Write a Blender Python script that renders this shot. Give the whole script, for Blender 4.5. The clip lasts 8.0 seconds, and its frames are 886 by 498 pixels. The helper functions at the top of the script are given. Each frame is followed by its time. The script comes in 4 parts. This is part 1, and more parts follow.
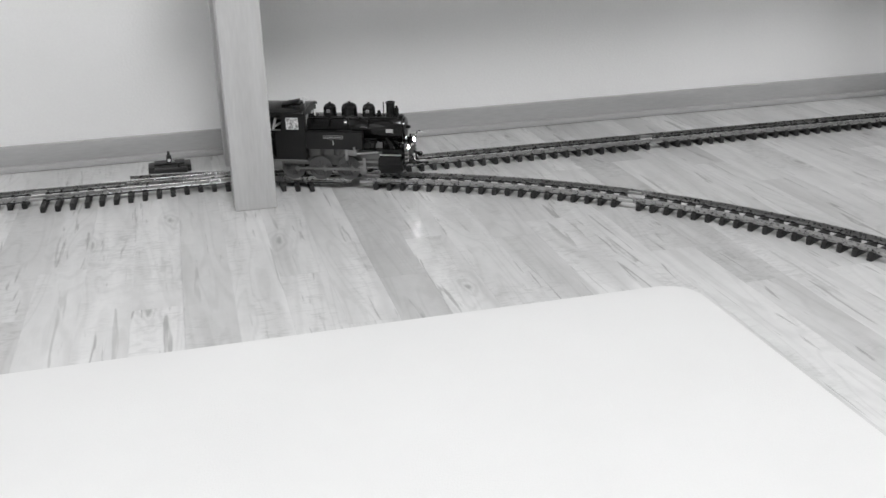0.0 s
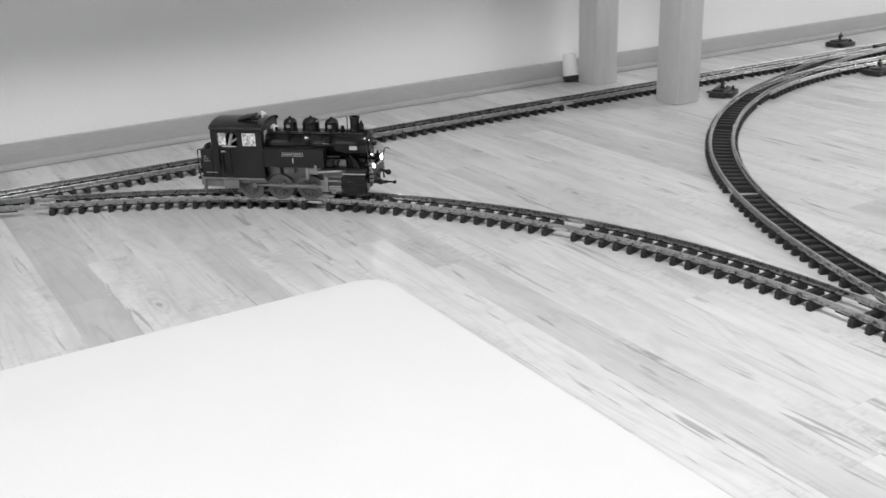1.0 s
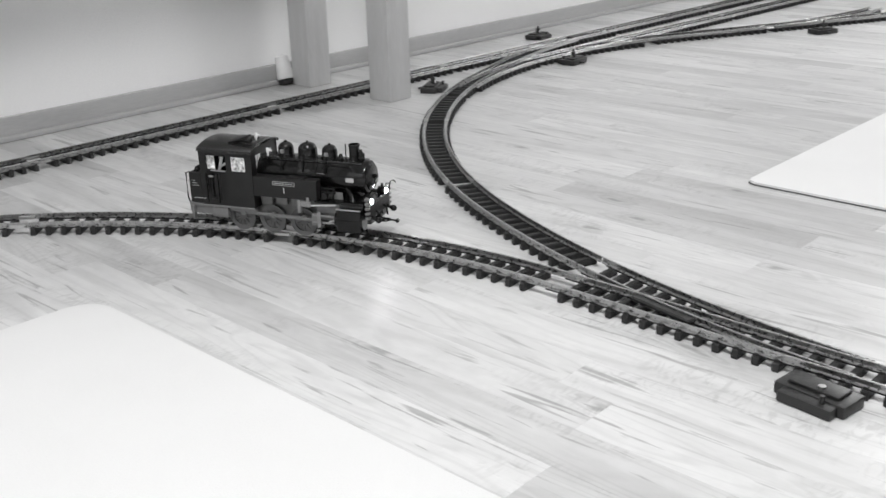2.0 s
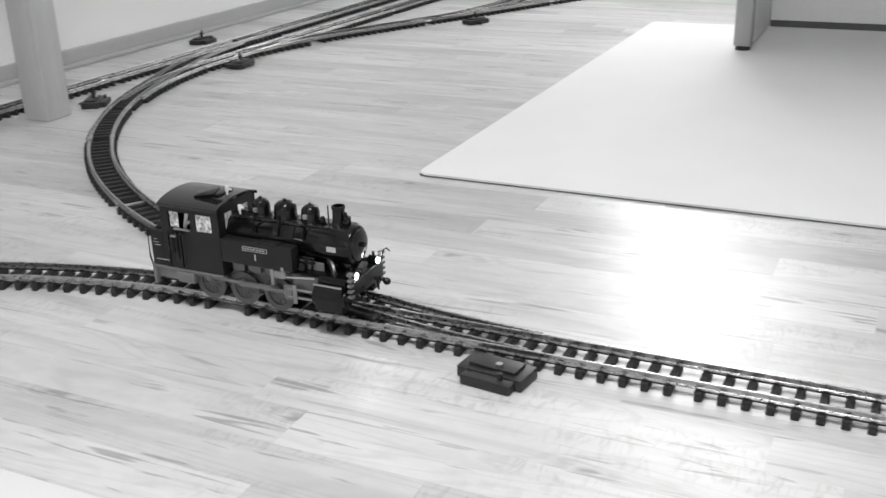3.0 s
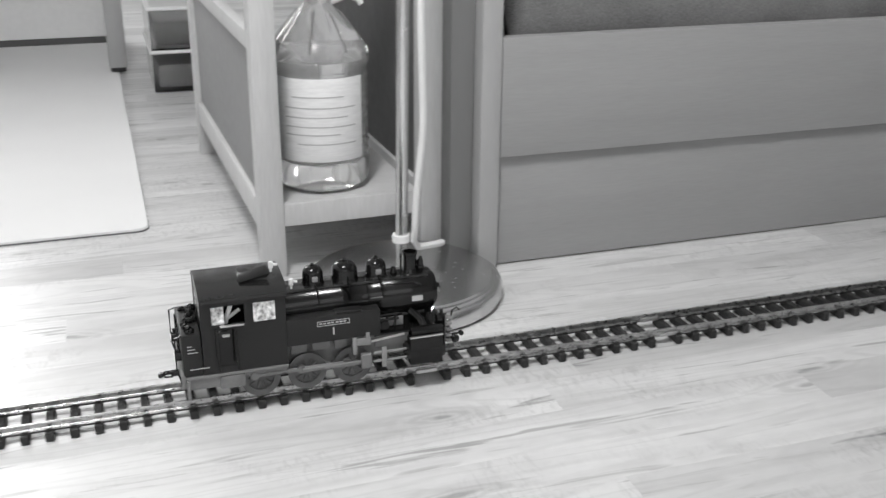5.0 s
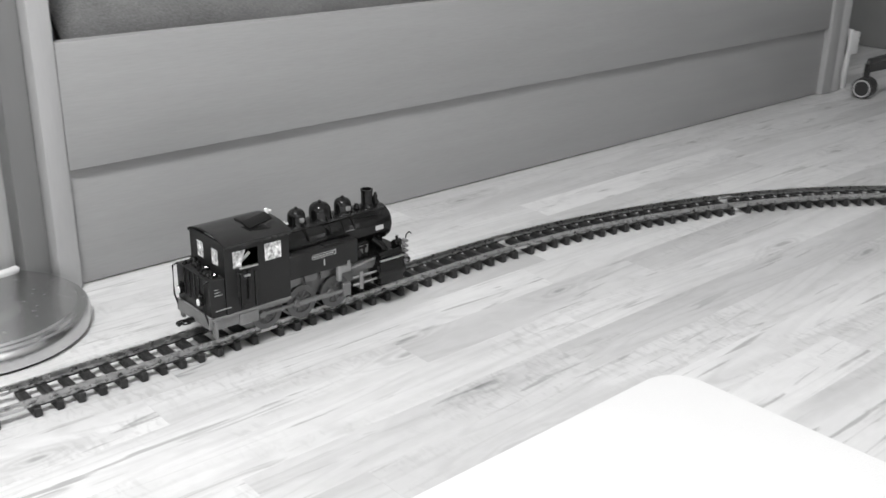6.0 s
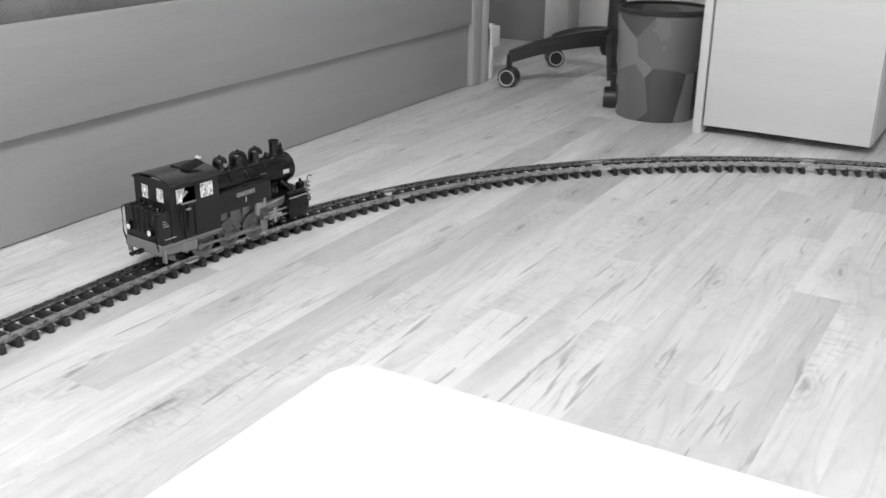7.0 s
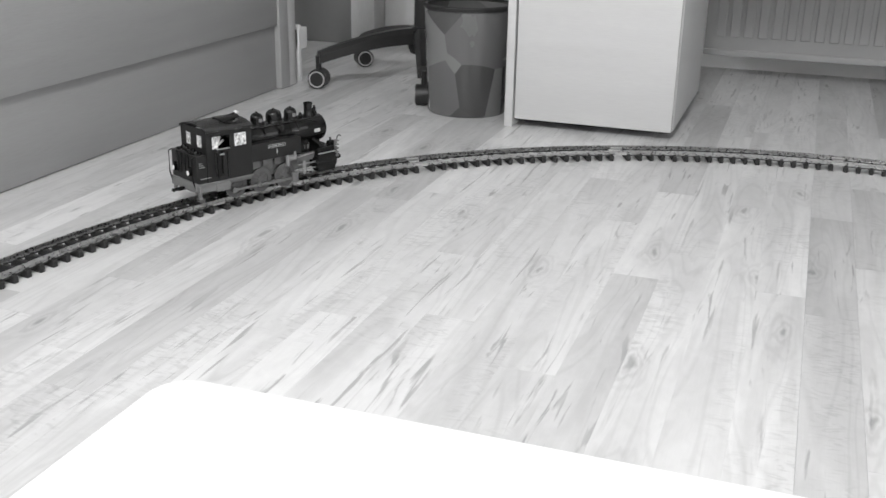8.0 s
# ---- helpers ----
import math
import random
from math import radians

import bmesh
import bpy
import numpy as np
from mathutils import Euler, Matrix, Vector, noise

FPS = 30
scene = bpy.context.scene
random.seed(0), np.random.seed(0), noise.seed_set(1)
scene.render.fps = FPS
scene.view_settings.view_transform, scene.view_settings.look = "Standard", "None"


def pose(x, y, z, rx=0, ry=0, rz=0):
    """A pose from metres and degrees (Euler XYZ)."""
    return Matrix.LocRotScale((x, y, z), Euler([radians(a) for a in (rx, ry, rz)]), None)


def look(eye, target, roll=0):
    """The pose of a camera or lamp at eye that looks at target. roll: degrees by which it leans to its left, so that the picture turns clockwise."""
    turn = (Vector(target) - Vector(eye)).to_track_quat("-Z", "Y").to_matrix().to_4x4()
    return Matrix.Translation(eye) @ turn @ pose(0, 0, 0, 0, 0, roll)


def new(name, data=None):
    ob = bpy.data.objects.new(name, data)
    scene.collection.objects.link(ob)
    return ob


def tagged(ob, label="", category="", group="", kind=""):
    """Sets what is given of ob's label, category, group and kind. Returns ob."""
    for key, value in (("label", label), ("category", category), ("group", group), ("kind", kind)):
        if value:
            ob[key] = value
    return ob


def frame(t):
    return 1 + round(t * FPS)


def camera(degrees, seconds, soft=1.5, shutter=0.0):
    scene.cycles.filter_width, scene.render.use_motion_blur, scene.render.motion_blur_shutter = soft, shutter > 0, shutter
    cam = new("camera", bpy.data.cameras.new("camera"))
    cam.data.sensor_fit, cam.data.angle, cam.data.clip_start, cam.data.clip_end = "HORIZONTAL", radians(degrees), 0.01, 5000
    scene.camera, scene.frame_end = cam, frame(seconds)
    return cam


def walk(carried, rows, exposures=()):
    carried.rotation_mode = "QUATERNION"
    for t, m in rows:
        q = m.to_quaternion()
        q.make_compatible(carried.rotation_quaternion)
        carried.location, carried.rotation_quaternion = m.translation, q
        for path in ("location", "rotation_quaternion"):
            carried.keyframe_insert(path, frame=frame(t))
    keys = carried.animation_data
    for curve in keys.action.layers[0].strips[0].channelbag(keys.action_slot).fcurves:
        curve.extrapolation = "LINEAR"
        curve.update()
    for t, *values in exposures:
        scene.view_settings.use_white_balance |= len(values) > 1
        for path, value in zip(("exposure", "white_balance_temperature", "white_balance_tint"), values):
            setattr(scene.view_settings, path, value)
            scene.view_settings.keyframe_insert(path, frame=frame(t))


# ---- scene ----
cam = camera(46.9, 8.0, shutter=0.15)

PATH = [
    (0, (0.741, 0.285, 0.569), (-1.075, 0.736, -0.138), -1.6),
    (0.5, (0.749, 0.307, 0.561), (-1.005, 0.962, -0.142), -1.9),
    (1, (0.753, 0.312, 0.556), (-0.851, 1.278, -0.147), -1.8),
    (1.2, (0.776, 0.323, 0.561), (-0.784, 1.357, -0.146), -2.5),
    (2.3, (0.765, 0.339, 0.554), (-0.387, 1.808, -0.163), -1.2),
    (2.5, (0.774, 0.345, 0.558), (-0.289, 1.876, -0.166), -1.4),
    (3, (0.785, 0.348, 0.572), (-0.013, 2.028, -0.165), -1.6),
    (3.5, (0.81, 0.339, 0.588), (0.367, 2.139, -0.163), -0.8),
    (4, (0.832, 0.34, 0.593), (0.719, 2.188, -0.162), -0.3),
    (4.5, (0.845, 0.318, 0.614), (1.062, 2.154, -0.148), -0.6),
    (4.7, (0.85, 0.315, 0.61), (1.217, 2.129, -0.147), -0.0),
    (5.8, (0.893, 0.305, 0.582), (2.027, 1.792, -0.127), 0.5),
    (6, (0.895, 0.31, 0.596), (2.133, 1.7, -0.136), 1.0),
    (6.5, (0.913, 0.29, 0.588), (2.363, 1.468, -0.126), 0.3),
    (7, (0.909, 0.274, 0.595), (2.525, 1.214, -0.115), 0.8),
    (7.5, (0.93, 0.29, 0.573), (2.636, 1.069, -0.122), 0.6),
    (8, (0.93, 0.291, 0.574), (2.699, 0.913, -0.12), 1.0),
]
walk(cam, [(t, look(eye, target, roll)) for t, eye, target, roll in PATH],
     exposures=[(0, -0.25), (1, -0.16), (2.5, -0.22), (3.5, -0.36), (4.0, -0.10), (4.8, -0.10), (5.8, 0.27), (6.0, 0.35), (6.5, 0.50), (7.0, 0.50), (8, 0.52)])

# ---------- light ----------
world = bpy.data.worlds.new("daylight")
scene.world = world
world.use_nodes = True
wn, wl = world.node_tree.nodes, world.node_tree.links
sky = wn.new("ShaderNodeTexSky")
sky.sky_type, sky.sun_disc = "NISHITA", False
sky.sun_elevation, sky.sun_rotation = radians(40), radians(20)
grey = wn.new("ShaderNodeRGBToBW")
wl.new(sky.outputs[0], grey.inputs[0])
wl.new(grey.outputs[0], wn["Background"].inputs[0])
wn["Background"].inputs[1].default_value = 0.12

sun = new("sun", bpy.data.lights.new("sun", "SUN"))
sun.data.energy, sun.data.angle = 0.6, radians(12)
sun.matrix_world = look((2, 9, 7), (1, 2, 0))


def window_light(name, m, sx, sy, watts):
    lamp = new(name, bpy.data.lights.new(name, "AREA"))
    lamp.data.shape, lamp.data.size, lamp.data.size_y, lamp.data.energy = "RECTANGLE", sx, sy, watts
    lamp.matrix_world = m
    return lamp


window_light("north_window_light", look((-0.02, 4.86, 1.45), (0.18, 0.0, 0.5)), 0.80, 1.7, 48)
# added fill from behind the camera, through an assumed, unseen south window
window_light("south_window_light", look((0.7, -2.36, 1.55), (0.7, 3.0, 0.3)), 2.6, 1.4, 17)
window_light("ceiling_lamp_light", look((0.6, 0.5, 2.36), (0.6, 0.5001, 0.0)), 0.5, 0.5, 60).data.shape = "DISK"


# ---------- materials ----------
def material(name, tone, rough=0.5, metal=0.0, vary=0.12, scale=8.0, stretch=(1, 1, 1), fine=60.0, bump=0.05, coat=0.0, per_object=0.0, rvary=0.08, spec=0.5):
    m = bpy.data.materials.new(name)
    m.use_nodes = True
    n, l = m.node_tree.nodes, m.node_tree.links
    b = n["Principled BSDF"]
    co = n.new("ShaderNodeTexCoord")
    mp = n.new("ShaderNodeMapping")
    mp.inputs["Scale"].default_value = stretch
    l.new(co.outputs["Object"], mp.inputs[0])
    big, small = n.new("ShaderNodeTexNoise"), n.new("ShaderNodeTexNoise")
    big.inputs["Scale"].default_value, small.inputs["Scale"].default_value = scale, fine
    big.inputs["Detail"].default_value, small.inputs["Detail"].default_value = 4, 6
    l.new(mp.outputs[0], big.inputs[0])
    l.new(mp.outputs[0], small.inputs[0])
    mix = n.new("ShaderNodeMath")
    mix.operation = "MULTIPLY_ADD"
    mix.inputs[1].default_value = 0.5
    l.new(small.outputs[0], mix.inputs[0])
    half = n.new("ShaderNodeMath")
    half.operation = "MULTIPLY"
    half.inputs[1].default_value = 0.5
    l.new(big.outputs[0], half.inputs[0])
    l.new(half.outputs[0], mix.inputs[2])
    source = mix.outputs[0]
    if per_object:
        info = n.new("ShaderNodeObjectInfo")
        add = n.new("ShaderNodeMath")
        add.operation = "MULTIPLY_ADD"
        add.inputs[1].default_value = per_object
        l.new(info.outputs["Random"], add.inputs[0])
        l.new(source, add.inputs[2])
        source = add.outputs[0]
    ramp = n.new("ShaderNodeMapRange")
    ramp.inputs[1].default_value, ramp.inputs[2].default_value = 0.3, 0.7 + per_object
    ramp.inputs[3].default_value, ramp.inputs[4].default_value = tone * (1 - vary), tone * (1 + vary)
    l.new(source, ramp.inputs[0])
    l.new(ramp.outputs[0], b.inputs["Base Color"])
    rr = n.new("ShaderNodeMapRange")
    rr.inputs[1].default_value, rr.inputs[2].default_value = 0.3, 0.7
    rr.inputs[3].default_value, rr.inputs[4].default_value = max(0.02, rough - rvary), min(1, rough + rvary)
    l.new(small.outputs[0], rr.inputs[0])
    l.new(rr.outputs[0], b.inputs["Roughness"])
    b.inputs["Metallic"].default_value = metal
    b.inputs["Coat Weight"].default_value = coat
    b.inputs["Specular IOR Level"].default_value = spec
    if bump:
        bp = n.new("ShaderNodeBump")
        bp.inputs["Strength"].default_value, bp.inputs["Distance"].default_value = bump, 0.004
        l.new(small.outputs[0], bp.inputs["Height"])
        l.new(bp.outputs[0], b.inputs["Normal"])
    return m


TONE_LIGHT, TONE_DARK = 0.64, 0.47


def laminate():
    """Pale strip laminate: long grain along x, soft figure, knots, each strip of its own tone."""
    m = bpy.data.materials.new("pale_laminate")
    m.use_nodes = True
    n, l = m.node_tree.nodes, m.node_tree.links
    b = n["Principled BSDF"]
    co, info = n.new("ShaderNodeTexCoord"), n.new("ShaderNodeObjectInfo")
    geo, both, part_of = n.new("ShaderNodeNewGeometry"), n.new("ShaderNodeMath"), n.new("ShaderNodeMath")
    both.operation, part_of.operation = "ADD", "FRACT"
    l.new(info.outputs["Random"], both.inputs[0])
    l.new(geo.outputs["Random Per Island"], both.inputs[1])
    l.new(both.outputs[0], part_of.inputs[0])
    rnd = part_of.outputs[0]
    off = n.new("ShaderNodeCombineXYZ")
    for i, k in enumerate((37.0, 91.0, 13.0)):
        mu = n.new("ShaderNodeMath")
        mu.operation, mu.inputs[1].default_value = "MULTIPLY", k
        l.new(rnd, mu.inputs[0])
        l.new(mu.outputs[0], off.inputs[i])
    add = n.new("ShaderNodeVectorMath")
    add.operation = "ADD"
    l.new(co.outputs["Object"], add.inputs[0])
    l.new(off.outputs[0], add.inputs[1])

    def noise_at(sx, sy, scale, detail, warp):
        mp = n.new("ShaderNodeMapping")
        mp.inputs["Scale"].default_value = (sx, sy, 1)
        l.new(add.outputs[0], mp.inputs[0])
        t = n.new("ShaderNodeTexNoise")
        t.inputs["Scale"].default_value, t.inputs["Detail"].default_value, t.inputs["Distortion"].default_value = scale, detail, warp
        l.new(mp.outputs[0], t.inputs[0])
        return t.outputs[0]

    def ranged(src, a, c, lo, hi):
        r = n.new("ShaderNodeMapRange")
        for i, v in enumerate((a, c, lo, hi)):
            r.inputs[1 + i].default_value = v
        l.new(src, r.inputs[0])
        return r.outputs[0]

    def times(a, c):
        q = n.new("ShaderNodeMath")
        q.operation = "MULTIPLY"
        l.new(a, q.inputs[0])
        l.new(c, q.inputs[1])
        return q.outputs[0]

    def op(kind, a, c):
        q = n.new("ShaderNodeMath")
        q.operation = kind
        for k, v in enumerate((a, c)):
            if isinstance(v, (int, float)):
                q.inputs[k].default_value = v
            else:
                l.new(v, q.inputs[k])
        return q.outputs[0]

    figure = noise_at(0.8, 6.0, 1.8, 2, 1.2)         # broad flame figure
    streak = noise_at(1.4, 34.0, 2.2, 5, 0.5)        # grain streaks
    pore = noise_at(9.0, 210.0, 3.0, 3, 0.1)         # pores
    mottle = noise_at(16.0, 30.0, 2.0, 4, 0.6)       # fine clouding
    where = noise_at(1.6, 5.0, 1.9, 2, 0.4)          # where the grain runs wild
    chatter = noise_at(42.0, 15.0, 1.6, 3, 2.2)      # curls across the grain
    check = noise_at(4.2, 58.0, 1.5, 3, 0.9)        # thin dark checks
    smooth = noise_at(0.85, 7.5, 1.7, 1.5, 0.9)      # growth rings show as contours of this
    wave = op("SINE", op("MULTIPLY", smooth, 58.0), 0.0)

    # knots: a small dark eye with a curled halo in some cells of each strip
    mp = n.new("ShaderNodeMapping")
    mp.inputs["Scale"].default_value = (3.4, 11.0, 1)
    l.new(add.outputs[0], mp.inputs[0])
    bent = n.new("ShaderNodeTexNoise")
    bent.inputs["Scale"].default_value, bent.inputs["Detail"].default_value = 3.5, 3
    l.new(mp.outputs[0], bent.inputs[0])
    shift = n.new("ShaderNodeVectorMath")
    shift.operation = "MULTIPLY_ADD"
    shift.inputs[1].default_value = (0.34, 0.34, 0)
    l.new(bent.outputs["Color"], shift.inputs[0])
    l.new(mp.outputs[0], shift.inputs[2])
    cells = n.new("ShaderNodeTexVoronoi")
    cells.voronoi_dimensions = "2D"
    cells.inputs["Scale"].default_value = 1.0
    l.new(shift.outputs[0], cells.inputs["Vector"])
    pick = n.new("ShaderNodeSeparateColor")
    l.new(cells.outputs["Color"], pick.inputs[0])
    some = ranged(pick.outputs[0], 0.70, 0.74, 0.0, 1.0)
    eye = op("MULTIPLY", ranged(cells.outputs["Distance"], 0.02, 0.09, 0.34, 0.0), some)
    halo = op("MULTIPLY", ranged(cells.outputs["Distance"], 0.08, 0.36, 0.19, 0.0), some)
    curl = op("SINE", op("MULTIPLY", cells.outputs["Distance"], 62.0), 0.0)
    halo = op("MULTIPLY", halo, ranged(curl, -0.6, 0.8, 0.25, 1.0))

    wild = ranged(where, 0.48, 0.62, 0.0, 1.0)
    bend = op("POWER", rnd, 2.4)
    c = ranged(bend, 0, 1, TONE_LIGHT, TONE_DARK)
    c = times(c, ranged(figure, 0.36, 0.62, 0.86, 1.03))
    c = times(c, ranged(streak, 0.32, 0.68, 0.985, 1.012))
    c = times(c, ranged(pore, 0.3, 0.7, 0.98, 1.015))
    c = times(c, ranged(mottle, 0.3, 0.7, 0.955, 1.03))
    c = times(c, ranged(wave, 0.3, 1.0, 1.01, 0.93))
    c = times(c, op("SUBTRACT", 1.0, op("MULTIPLY", wild, ranged(chatter, 0.50, 0.64, 0.0, 0.15))))
    c = times(c, op("SUBTRACT", 1.0, op("MULTIPLY", ranged(figure, 0.42, 0.56, 0.0, 1.0), ranged(check, 0.605, 0.675, 0.0, 0.42))))
    c = times(c, op("SUBTRACT", 1.0, eye))
    c = times(c, op("SUBTRACT", 1.0, halo))
    l.new(c, b.inputs["Base Color"])
    l.new(ranged(streak, 0.3, 0.7, 0.30, 0.37), b.inputs["Roughness"])
    bp = n.new("ShaderNodeBump")
    bp.inputs["Strength"].default_value, bp.inputs["Distance"].default_value = 0.12, 0.0008
    l.new(pore, bp.inputs["Height"])
    l.new(bp.outputs[0], b.inputs["Normal"])
    return m


def glowing(name, strength):
    m = bpy.data.materials.new(name)
    m.use_nodes = True
    b = m.node_tree.nodes["Principled BSDF"]
    b.inputs["Base Color"].default_value = (0.9, 0.9, 0.9, 1)
    b.inputs["Emission Color"].default_value = (1, 1, 1, 1)
    b.inputs["Emission Strength"].default_value = strength
    return m


def glassy(name, rough=0.03, tone=0.95, ior=1.45):
    m = bpy.data.materials.new(name)
    m.use_nodes = True
    b = m.node_tree.nodes["Principled BSDF"]
    b.inputs["Base Color"].default_value = (tone, tone, tone, 1)
    b.inputs["Roughness"].default_value, b.inputs["IOR"].default_value = rough, ior
    b.inputs["Transmission Weight"].default_value = 1.0
    return m


FLOOR = laminate()
WALL = material("white_wall_paint", 0.88, 0.85, vary=0.03, scale=3, fine=220, bump=0.15)
CEIL = material("ceiling_paint", 0.82, 0.9, vary=0.02, scale=3, fine=200, bump=0.1)
BASE = material("grey_wood_baseboard", 0.42, 0.5, vary=0.10, scale=4, stretch=(8, 1, 8), fine=40)
MAT = material("white_felt_mat", 0.71, 0.75, vary=0.03, scale=5, fine=500, bump=0.25)
MATEDGE = material("bright_felt_mat", 0.80, 0.75, vary=0.03, scale=5, fine=500, bump=0.25)
PALEWOOD = material("pale_beech_wood", 0.52, 0.42, vary=0.10, scale=5, stretch=(9, 9, 0.8), fine=40, bump=0.06)
BEDWOOD = material("grey_bed_laminate", 0.29, 0.45, vary=0.07, scale=4, stretch=(0.8, 9, 9), fine=45, bump=0.05)
BEDPOST = material("bed_post_laminate", 0.36, 0.45, vary=0.07, scale=4, stretch=(9, 9, 0.8), fine=45, bump=0.05)
CLOTH = material("dark_bedding_cloth", 0.14, 0.9, vary=0.45, scale=9, fine=300, bump=0.3)
CABINET = material("pale_cabinet_laminate", 0.55, 0.4, vary=0.05, scale=3, stretch=(9, 0.7, 9), fine=45, bump=0.04)
SHADEPANEL = material("grey_board", 0.24, 0.6, vary=0.08, scale=4, stretch=(9, 1, 1))
SLATE = material("slate_grey_board", 0.17, 0.6, vary=0.06, scale=4, stretch=(9, 1, 1))
DARKBOARD = material("dark_board", 0.10, 0.6, vary=0.1)
RAIL = material("brass_rail", 0.44, 0.30, metal=1.0, vary=0.18, scale=30, fine=200, bump=0.03)
TIE = material("dark_plastic_sleeper", 0.016, 0.62, vary=0.3, scale=60, stretch=(1, 6, 6), fine=300, bump=0.3, per_object=0.1)
BLACK = material("black_plastic", 0.018, 0.45, vary=0.2, scale=40, fine=300, bump=0.1)
LOCOBODY = material("dark_painted_body", 0.014, 0.42, vary=0.15, scale=30, fine=400, bump=0.04, spec=0.30)
LOCOBLACK = material("black_boiler_paint", 0.005, 0.17, vary=0.2, scale=30, fine=400, bump=0.0, rvary=0.04, spec=0.35)
ROOF = material("cab_roof_paint", 0.016, 0.17, vary=0.12, scale=30, fine=300, bump=0.0, rvary=0.04)
FRAME = material("loco_frame_paint", 0.16, 0.45, vary=0.15, scale=40, fine=300, bump=0.06)
WHEEL = material("loco_wheel_paint", 0.09, 0.4, vary=0.15, scale=60, fine=300)
STEEL = material("brushed_steel", 0.60, 0.26, metal=1.0, vary=0.05, scale=6, fine=120, bump=0.0, rvary=0.015)
RODMETAL = material("dull_rod_metal", 0.20, 0.45, metal=0.6, vary=0.15)
PALEMETAL = material("pale_metal_paint", 0.22, 0.45, vary=0.2, scale=60)
BRIGHT = material("bright_metal", 0.55, 0.35, metal=1.0, vary=0.08)
WHITEPL = material("white_plastic", 0.80, 0.4, vary=0.04)
CABLE = material("pale_cable", 0.70, 0.45, vary=0.05)
LETTER = material("pale_lettering", 0.45, 0.5, vary=0.05)
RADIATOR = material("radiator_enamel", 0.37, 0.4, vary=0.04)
GLOW = glowing("lamp_glow", 150.0)
# glow added to brighten the cab inside, no known lamp
CABGLOW = glowing("cab_light", 2.2)
GLASS = glassy("clear_plastic", 0.06, 0.97)
BOTTLE = glassy("thin_bottle_plastic", 0.10, 0.96, 1.16)
BOTTLE.node_tree.nodes["Principled BSDF"].inputs["Transmission Weight"].default_value = 0.78
WATER = glassy("water", 0.0, 1.0, 1.33)
LABELP = material("bottle_label_paper", 0.75, 0.5, vary=0.08, scale=30, stretch=(1, 1, 6))
BIN = material("printed_bin_tin", 0.20, 0.22, vary=0.5, scale=9, fine=14, bump=0.02, coat=0.3)


def printed(m):
    """Large pale and dark printed fields over the tin."""
    n, l = m.node_tree.nodes, m.node_tree.links
    co, v, r = n.new("ShaderNodeTexCoord"), n.new("ShaderNodeTexVoronoi"), n.new("ShaderNodeMapRange")
    v.inputs["Scale"].default_value, v.inputs["Randomness"].default_value = 7.0, 1.0
    l.new(co.outputs["Object"], v.inputs["Vector"])
    tone = n.new("ShaderNodeRGBToBW")
    l.new(v.outputs["Color"], tone.inputs[0])
    r.inputs[1].default_value, r.inputs[2].default_value, r.inputs[3].default_value, r.inputs[4].default_value = 0.2, 0.8, 0.06, 0.20
    l.new(tone.outputs[0], r.inputs[0])
    l.new(r.outputs[0], n["Principled BSDF"].inputs["Base Color"])


printed(BIN)


# ---------- mesh helpers ----------
def box(bm, lo, hi, bevel=0.0, segs=2):
    r = bmesh.ops.create_cube(bm, size=1.0)
    v = r["verts"]
    c = [(a + b) / 2 for a, b in zip(lo, hi)]
    s = [abs(b - a) for a, b in zip(lo, hi)]
    for q in v:
        q.co = Vector((c[0] + q.co.x * s[0], c[1] + q.co.y * s[1], c[2] + q.co.z * s[2]))
    if bevel:
        e = list({e for q in v for e in q.link_edges})
        bmesh.ops.bevel(bm, geom=e, offset=min(bevel, min(s) * 0.45), segments=segs, affect="EDGES", profile=0.6)
    return bm


def rod(bm, a, b, r0, r1=None, segs=16, caps=True):
    r1 = r0 if r1 is None else r1
    a, b = Vector(a), Vector(b)
    d = b - a
    m = Matrix.Translation((a + b) / 2) @ d.to_track_quat("Z", "Y").to_matrix().to_4x4()
    bmesh.ops.create_cone(bm, cap_ends=caps, cap_tris=False, segments=segs, radius1=r0, radius2=r1, depth=d.length, matrix=m)
    return bm


def lathe(bm, profile, m=None, segs=24):
    """Turn (radius, height) pairs about z."""
    m = m or Matrix()
    rings = []
    for r, z in profile:
        if r < 1e-5:
            rings.append([bm.verts.new(m @ Vector((0, 0, z)))])
        else:
            rings.append([bm.verts.new(m @ Vector((r * math.cos(2 * math.pi * i / segs), r * math.sin(2 * math.pi * i / segs), z))) for i in range(segs)])
    for p, q in zip(rings, rings[1:]):
        for i in range(segs):
            j = (i + 1) % segs
            if len(p) == 1 and len(q) > 1:
                bm.faces.new((p[0], q[i], q[j]))
            elif len(q) == 1 and len(p) > 1:
                bm.faces.new((p[i], p[j], q[0]))
            elif len(p) > 1:
                bm.faces.new((p[i], p[j], q[j], q[i]))
    return bm


def tube(bm, pts, r, segs=8):
    pts = [Vector(p) for p in pts]
    rings = []
    for i, p in enumerate(pts):
        d = (pts[min(i + 1, len(pts) - 1)] - pts[max(i - 1, 0)]).normalized()
        q = d.to_track_quat("Z", "Y")
        rings.append([bm.verts.new(p + q @ Vector((r * math.cos(2 * math.pi * k / segs), r * math.sin(2 * math.pi * k / segs), 0))) for k in range(segs)])
    for a, b in zip(rings, rings[1:]):
        for k in range(segs):
            bm.faces.new((a[k], a[(k + 1) % segs], b[(k + 1) % segs], b[k]))
    bm.faces.new(rings[0][::-1])
    bm.faces.new(rings[-1])
    return bm


